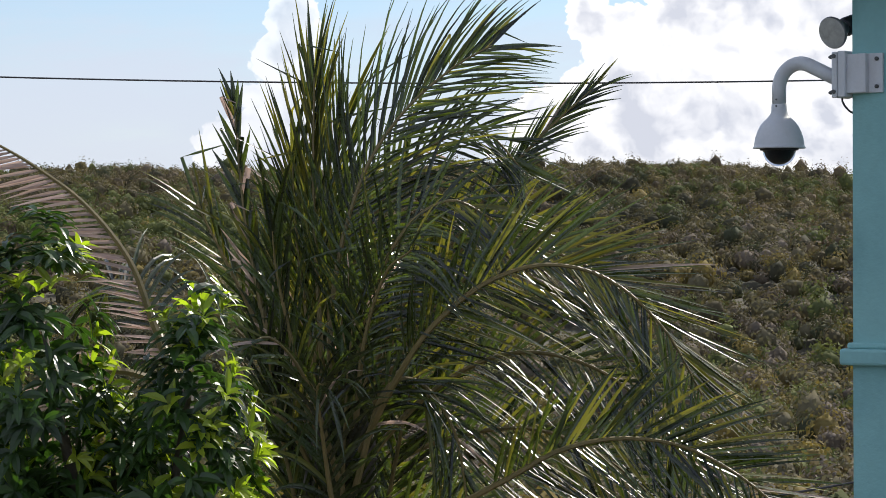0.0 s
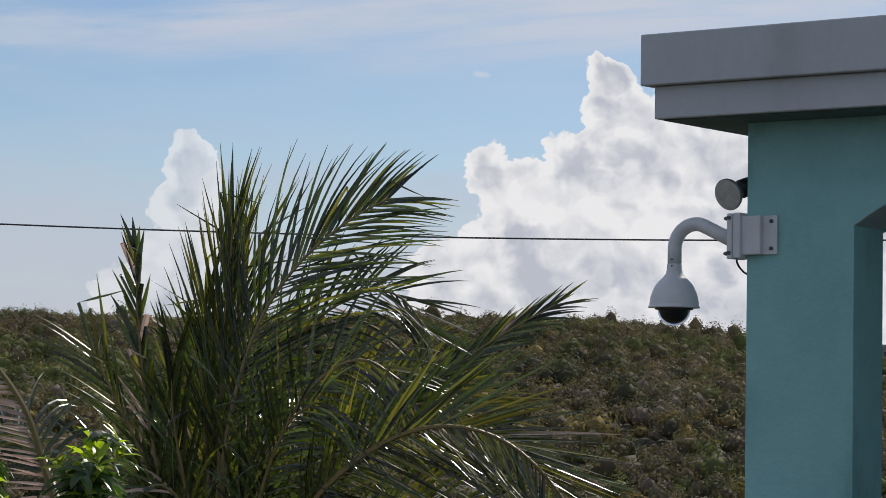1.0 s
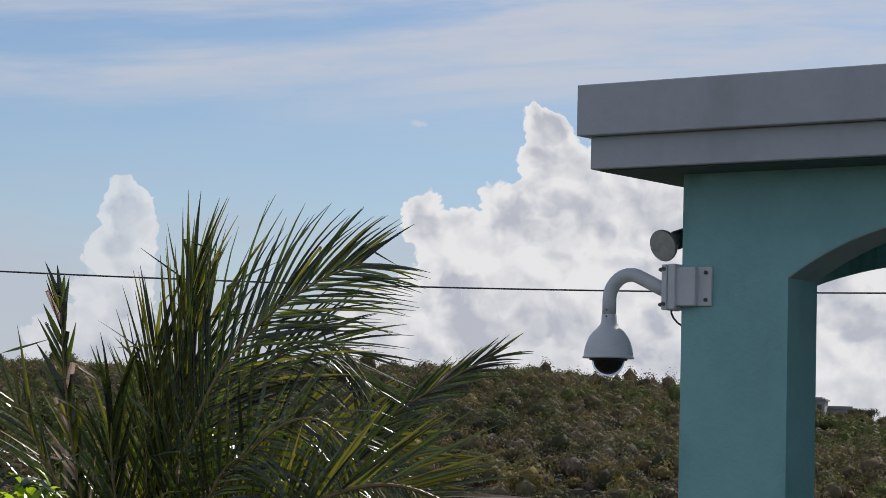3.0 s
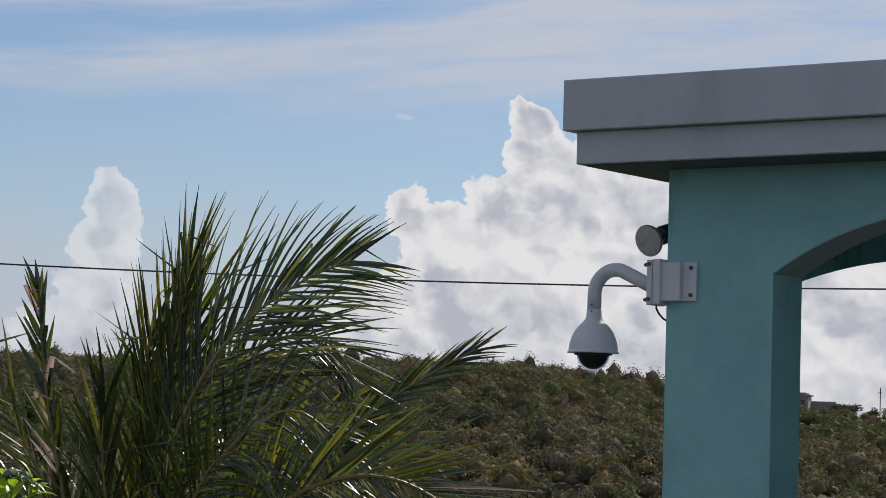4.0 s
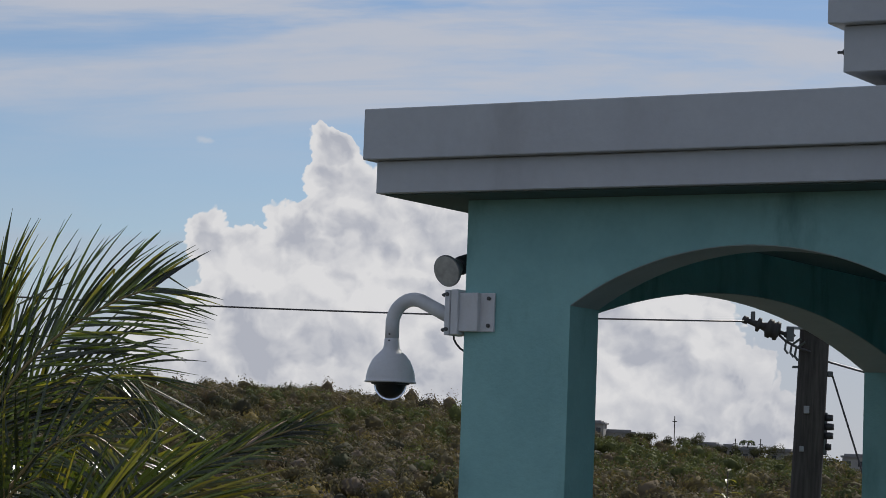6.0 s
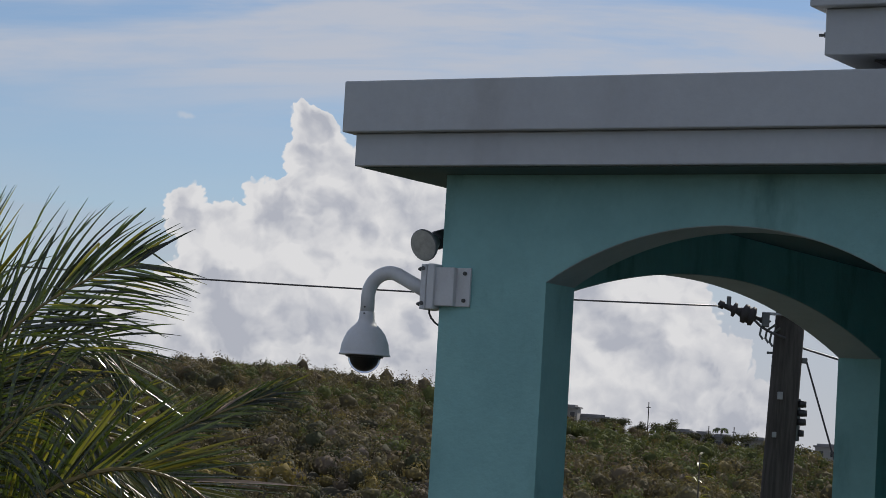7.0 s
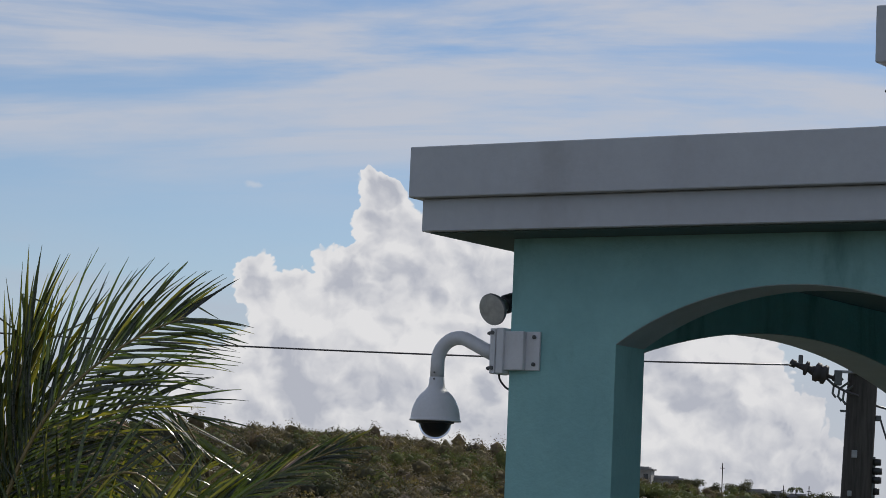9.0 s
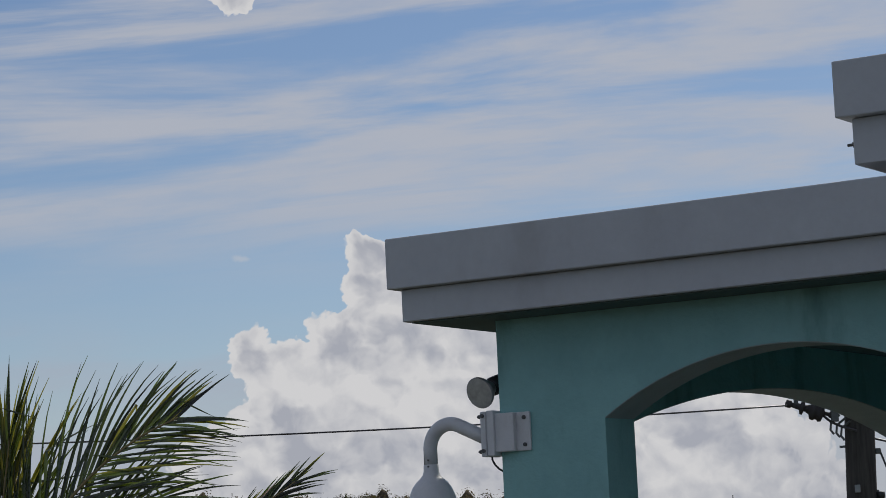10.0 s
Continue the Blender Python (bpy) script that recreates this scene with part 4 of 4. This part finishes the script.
def make_leafy_tree():
    at = (-10.0, 9.75, 0.0)
    base = float(ground_height(at[0], at[1])) - 0.1
    tree = thing("leafy_tree", (at[0], at[1], base), "dense broad-leaved tree with glossy drooping leaves and yellow-green young shoots, more of them coloured on the sunlit side", "tree", turn=44.0)
    rng = random.Random(5)
    eye_level = 1.6 - base
    # lobes of the crown: centre and half axes, x across, y away, z up from eye level
    lobes = [((-0.42, 0.0, -0.85), (0.36, 0.45, 1.05)), ((0.36, -0.05, -1.25), (0.34, 0.42, 1.08)), ((-0.05, 0.15, -1.55), (0.45, 0.5, 0.8)), ((-0.85, 0.1, -1.0), (0.35, 0.45, 0.85)),
             ((0.1, 0, -2.2), (0.75, 0.6, 0.9)), ((-0.7, 0.0, -2.2), (0.6, 0.6, 0.9))]
    trunk_top = Vector((-0.1, 0.05, eye_level - 2.6))
    bm = bmesh.new()
    tube(bm, [(0, 0, 0), (-0.03, 0.02, trunk_top.z * 0.5), tuple(trunk_top)], [0.13, 0.1, 0.085], 10)
    part("trunk", bm, BARK, tree, smooth=True)
    for c, ax in lobes[:4]:
        end = Vector((c[0], c[1], eye_level + c[2] + ax[2] * 0.5))
        mid = trunk_top.lerp(end, 0.5) + Vector((0.06, 0, -0.05))
        part("limb", tube(bmesh.new(), [trunk_top, mid, end], [0.06, 0.04, 0.012], 8), BARK, tree, smooth=True)
    bm = bmesh.new()
    for c, ax in lobes:
        n = int(210 * ax[0] * ax[2] / 0.36)
        for _ in range(n):
            v = Vector((rng.gauss(0, 1), rng.gauss(0, 1), rng.gauss(0, 1))).normalized()
            rad = rng.uniform(0.55, 1.0) ** 0.5
            lump = 1 + 0.16 * math.sin(v.x * 5 + c[0] * 9) * math.cos(v.z * 6 + c[2])
            p = Vector((c[0] + v.x * ax[0] * rad * lump, c[1] + v.y * ax[1] * rad * lump, eye_level + c[2] + v.z * ax[2] * rad * lump))
            out = Vector((v.x, v.y, max(v.z, -0.1) + 0.45)).normalized()
            # young shoots; extra ones to the right and top colour in the sunlit side
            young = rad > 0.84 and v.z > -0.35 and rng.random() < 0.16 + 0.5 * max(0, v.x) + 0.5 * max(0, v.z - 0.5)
            leaves = rng.randrange(5, 9)
            for j in range(leaves):
                a = 2 * math.pi * (j + rng.random() * 0.5) / leaves
                o1 = out.orthogonal().normalized()
                o2 = out.cross(o1)
                spread = rng.uniform(0.6, 1.25)
                d = (out * (0.75 if young else 0.45) + (o1 * math.cos(a) + o2 * math.sin(a)) * spread).normalized()
                if not young:
                    d = (d + Vector((0, 0, -0.35))).normalized()
                ln = rng.uniform(0.11, 0.19) * (0.85 if young else 1.0)
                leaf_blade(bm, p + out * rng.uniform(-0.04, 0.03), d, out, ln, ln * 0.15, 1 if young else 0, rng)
    f = part("foliage", bm, [LEAF, LEAF_YOUNG_LIT], tree, "glossy drooping green leaves")
    f["kind"] = "stuff"
    f.location = (0, 0, 0)
    MOVING.append((f, (0, 0, 0), 0.0, 50))
    return tree


def make_sapling():
    tip = at_angle(-23.95, 0.45, 20.0)
    base = float(ground_height(tip[0], tip[1])) - 0.1
    ob = thing("sapling", (tip[0], tip[1], base), "thin sapling with a few small yellow-green leaves", "sapling")
    h = tip[2] - base
    part("stem", tube(bmesh.new(), [(0.1 * math.sin(i * 0.5), 0, h * i / 10) for i in range(11)], [0.03 - 0.0025 * i for i in range(11)], 6), BARK, ob, smooth=True)
    rng = random.Random(3)
    bm = bmesh.new()
    for i in range(70):
        s = rng.uniform(0.5, 1.0)
        p = Vector((0.1 * math.sin(s * 5), 0, h * s))
        d = Vector((rng.uniform(-1, 1), rng.uniform(-1, 1), rng.uniform(0.0, 0.9))).normalized()
        leaf_blade(bm, p, d, Vector((0, 0, 1)), rng.uniform(0.07, 0.14), 0.016, 0, rng)
    f = part("foliage", bm, [FROND_YELLOW], ob)
    f["kind"] = "stuff"


# ---- pole and wires ----
def make_pole():
    at = (-9.2, 22.15)
    base = float(ground_height(*at)) - 0.3
    pole = thing("utility_pole", (at[0], at[1], base), "weathered dark wooden utility pole with line hardware", "utility pole", turn=23.0)
    h = 4.3 - base
    bm = tube(bmesh.new(), [(0.055 + 0.032 * (h * i / 12 - 3.1 + base), 0, h * i / 12) for i in range(13)], [0.16 - 0.03 * i / 12 for i in range(13)], 20)
    part("shaft", bm, POLE, pole, smooth=True)
    e = 1.6 - base  # eye level
    part("arm_bracket", boxed((-0.20, -0.16, e + 1.47), (0.06, -0.12, e + 1.495), 0.004), GALV, pole)
    string = [(0.0, 0.0), (0.03, 0.0), (0.03, 0.05), (0.018, 0.06), (0.018, 0.10), (0.04, 0.105), (0.082, 0.115), (0.09, 0.145), (0.075, 0.155), (0.075, 0.175), (0.088, 0.185), (0.085, 0.22), (0.045, 0.235),
              (0.03, 0.28), (0.065, 0.29), (0.065, 0.315), (0.03, 0.325), (0.022, 0.40), (0.035, 0.405), (0.035, 0.45), (0.0, 0.46)]
    part("insulator", lathe(string, 20, pose(-0.16, -0.14, e + 1.41, 0, -72, 0)), INSULATOR, pole, "ribbed grey-brown strain insulator", smooth=True)
    part("clamp", boxed((-0.20, -0.17, e + 1.36), (-0.13, -0.11, e + 1.49), 0.006), STEEL, pole)
    part("clip_ring", boxed((-0.52, -0.16, e + 1.50), (-0.48, -0.12, e + 1.62), 0.006), STEEL, pole)
    for k2, (x, z) in enumerate([(-0.20, 1.30), (-0.15, 1.27), (-0.11, 1.24)]):
        part("wire_clip", tube(bmesh.new(), [(x + 0.08, -0.14, e + z + 0.12), (x, -0.14, e + z + 0.06), (x - 0.01, -0.14, e + z - 0.01), (x + 0.02, -0.14, e + z - 0.05)], 0.011, 6), STEEL, pole)
    part("jumper", tube(bmesh.new(), [(-0.30, -0.14, e + 1.45), (-0.2, -0.14, e + 1.36), (-0.1, -0.15, e + 1.31), (0.02, -0.16, e + 1.27)], 0.012, 6), WIRE, pole, smooth=True)
    part("peg", boxed((-0.14, -0.02, e + 1.13), (0.0, 0.02, e + 1.15)), STEEL, pole)
    part("guy_clamp", boxed((0.17, -0.03, e + 1.06), (0.225, 0.03, e + 1.11), 0.008), STEEL, pole)
    for z, r in ((0.66, 0.04), (0.58, 0.05), (0.50, 0.045), (0.40, 0.03)):
        part("connector", lathe([(0, 0), (r, 0.005), (r, 0.06), (0, 0.065)], 12, pose(0.195, -0.02, e + z)), BLACK, pole, smooth=True)
    part("connector_rack", boxed((0.15, -0.03, e + 0.36), (0.185, 0.01, e + 0.74), 0.006), STEEL, pole)
    part("tag", boxed((-0.03, -0.168, e + 0.72), (0.02, -0.158, e + 0.79), 0.004), GALV, pole, "small metal tag")
    part("tag", boxed((-0.06, -0.172, e + 0.38), (-0.02, -0.162, e + 0.43), 0.004), GALV, pole, "small metal tag")
    part("guy_wire", tube(bmesh.new(), [(0.21, 0, e + 1.10), (2.25, 0.3, e - 5.0)], 0.009, 6), WIRE, pole)
    return pole


def cable_between(name, a, b, sag, radius, label):
    pts = []
    for i in range(41):
        s = i / 40
        p = Vector(a).lerp(Vector(b), s)
        p.z -= sag * 4 * s * (1 - s)
        pts.append(p)
    ob = link(name, tube(bmesh.new(), pts, radius, 6), WIRE, smooth=True)
    return tagged(ob, label, "power line")


def at_angle(az, el, dist):
    """A place by azimuth and elevation in degrees and level distance from the look-out."""
    a = radians(az)
    return (dist * math.sin(a), dist * math.cos(a), EYE[2] + dist * math.tan(radians(el)))


# ---- far houses ----
def make_house(at, w, d, h, turn, label):
    z = float(ground_height(at[0], at[1]))
    house = thing("house", (at[0], at[1], z), label, "house", group="houses on the ridge", turn=turn)
    part("wall", boxed((-w / 2, -d / 2, -1.0), (w / 2, d / 2, h)), HOUSE_WALL, house)
    bm = bmesh.new()
    box(bm, (-w / 2 - 0.4, -d / 2 - 0.4, h), (w / 2 + 0.4, d / 2 + 0.4, h + 0.35))
    box(bm, (-w / 2 + 0.3, -d / 2 + 0.5, h + 0.35), (w / 2 - 0.6, d / 2 - 0.5, h + 0.75))
    part("roof", bm, HOUSE_ROOF, house)
    n = max(2, int(w / 2.4))
    for i in range(n):
        x = -w / 2 + w * (i + 0.5) / n
        part("window", boxed((x - 0.5, -d / 2 - 0.05, h - 1.9), (x + 0.5, -d / 2 + 0.02, h - 0.8)), DARK_PANE, house)
    return house


def make_mast(at, h):
    z = float(ground_height(at[0], at[1]))
    ob = thing("mast", (at[0], at[1], z), "thin dark mast on the far ridge", "mast", group="masts on the ridge")
    part("shaft", tube(bmesh.new(), [(0, 0, -1), (0, 0, h)], 0.11, 6), POLE, ob)
    part("cross_bar", boxed((-0.5, -0.06, h - 1.2), (0.5, 0.06, h - 1.05)), POLE, ob)


def make_ridge_tree(seed, at, w, h):
    z = float(ground_height(at[0], at[1]))
    ob = thing("tree", (at[0], at[1], z), "small dark round-crowned tree on the far ridge", "tree", group="trees on the ridge")
    part("trunk", tube(bmesh.new(), [(0, 0, -0.6), (0.08, 0, h * 0.3), (0.0, 0, h * 0.7)], [0.16, 0.12, 0.05], 6), BARK, ob)
    rng = np.random.default_rng(50 + seed)
    lumps = rng.normal(0, 0.42, (7, 3)) * (w, w, h * 0.22) + (0, 0, h * 0.62)
    n = 900
    d = rng.normal(size=(n, 3))
    d /= np.linalg.norm(d, axis=1)[:, None]
    c = lumps[rng.integers(0, 7, n)] + d * rng.uniform(0.5, 1.0, (n, 1)) * (w * 0.55, w * 0.55, h * 0.26)
    crown = new("crown", cards_mesh("crown", c, d, rng.uniform(0.1, 0.2, n), 0.7, rng.integers(0, 2, n), [SCRUB[4], SCRUB[9]], rng))
    crown.parent = ob


def make_ridge_palm(at, h):
    z = float(ground_height(at[0], at[1]))
    ob = thing("palm_tree", (at[0], at[1], z), "tiny dark palm standing on the far ridge", "palm tree", turn=24.0)
    part("trunk", tube(bmesh.new(), [(0, 0, -0.5), (0.1, 0, h * 0.6), (0.05, 0, h)], [0.14, 0.11, 0.1], 8), TRUNK, ob)
    for i in range(9):
        a = 2 * math.pi * i / 9
        r = 1.5 + 0.3 * math.sin(i * 2.1)
        f = part("frond", frond_mesh(500 + i, [(0, 0, 0), (r * 0.4 * math.cos(a), r * 0.4 * math.sin(a), 0.5), (r * 0.8 * math.cos(a), r * 0.8 * math.sin(a), 0.45), (r * math.cos(a), r * math.sin(a), -0.1)],
                                     upper=(0.6, 45, 0.5), lower=(0.6, 45, 0.5), gap=0.07, wide=3.0), [RACHIS, FROND, FROND, FROND], ob)
        f.location = (0, 0, h)


# ---- build ----
make_ground()
make_porch()
make_roof("porch_roof", -5.957, 9.525, (SOFFIT, 2.964), 0.045, (2.966, 3.186), 2.5, 15.25, "flat grey-white porch roof with two stepped fascia bands")
make_roof("house_roof", -3.83, 9.50, (3.245, 3.428), 0.05, (3.43, 3.655), 2.8, 16.5, "higher grey-white house roof with two stepped fascia bands", shade_inset=0.16)
tagged(link("wall_clerestory", boxed((-3.4, 9.95, 3.186), (2.4, 15.2, 3.24)), TEAL), "low teal wall strip between the two roofs", "wall", kind="structure")
make_dome_camera()
make_floodlight()
make_palm()
make_dry_palm()
make_leafy_tree()
make_sapling()
make_pole()
cable_between("power_line", at_angle(-23.95, 3.67, 23.7), at_angle(-70.0, 4.6, 30.0), 0.35, 0.0075, "thin dark power line strung across the valley")
cable_between("service_wire", at_angle(-22.3, 2.9, 24.0), at_angle(-12.0, 1.0, 26.0), 0.1, 0.010, "thin dark service wire running from the pole")
cable_between("lower_wire", at_angle(-26.0, -4.2, 30.0), at_angle(-40.0, -6.6, 30.0), 0.05, 0.014, "thin pale wire low over the valley")
for az, dist, w, d, h, turn, text in [
        (-27.08, 575, 4.5, 6, 3.3, 20, "two-storey pale house on the far ridge"), (-26.6, 580, 7.0, 6, 1.9, 30, "low pale flat-roofed house on the far ridge"),
        (-24.6, 578, 4.5, 5, 2.2, 15, "low pale flat-roofed house on the far ridge"), (-24.15, 582, 3.2, 5, 2.4, 10, "low pale flat-roofed house on the far ridge"),
        (-23.74, 574, 4.2, 5, 2.6, 25, "low pale flat-roofed house on the far ridge"), (-23.05, 576, 5.5, 6, 3.0, 15, "low pale flat-roofed house on the far ridge"),
        (-21.52, 568, 5.0, 6, 4.0, 20, "pale flat-roofed house on the far ridge"), (-21.5, 545, 3.4, 4, 1.8, 20, "low pale outbuilding below the ridge")]:
    make_house(at_angle(az, 0, dist), w, d, h, turn, text)
for az, h in ((-25.37, 7.4), (-24.06, 4.6), (-23.52, 5.2)):
    make_mast(at_angle(az, 0, 578), h)
for i, (az, dist, w, h) in enumerate([(-25.9, 577, 1.7, 3.2), (-25.12, 574, 1.9, 3.6), (-24.9, 576, 2.0, 3.9), (-24.4, 572, 1.3, 2.4), (-23.58, 570, 1.6, 3.2), (-23.36, 572, 2.2, 4.2), (-24.0, 573, 1.5, 3.0),
                                      (-22.9, 566, 1.6, 3.0), (-21.9, 566, 2.0, 3.6), (-27.4, 575, 1.8, 3.4), (-26.2, 572, 1.4, 2.6), (-22.3, 570, 2.0, 3.4), (-25.5, 575, 1.3, 2.4)]):
    make_ridge_tree(i, at_angle(az, 0, dist), w * 1.35, h * 1.12)
make_ridge_palm(at_angle(-23.8, 0, 572), 3.9)
make_scrub()


def motions():
    for f, at, lean, seed in MOVING:
        rng = random.Random(900 + seed)
        f1, f2, ph1, ph2 = rng.uniform(0.7, 1.0), rng.uniform(1.3, 1.9), rng.uniform(0, 6.3), rng.uniform(0, 6.3)
        course, share = (lean, 1.0) if isinstance(lean, list) else (GUST, lean)
        amp = 0.25 if seed == 50 else (0.7 + 0.7 * abs(share))
        rows = []
        for i in range(41):
            t = i * 0.25
            g = np.interp(t, [a for a, _ in course], [b for _, b in course]) * share
            w = amp * (math.sin(2 * math.pi * f1 * t + ph1) - math.sin(ph1) + 0.5 * math.sin(2 * math.pi * f2 * t + ph2) - 0.5 * math.sin(ph2))
            rows.append((t, pose(*at, 0.6 * amp * math.sin(2 * math.pi * f2 * 0.8 * t + ph2), float(g) + w, 0.4 * w)))
        walk(f, rows)


motions()
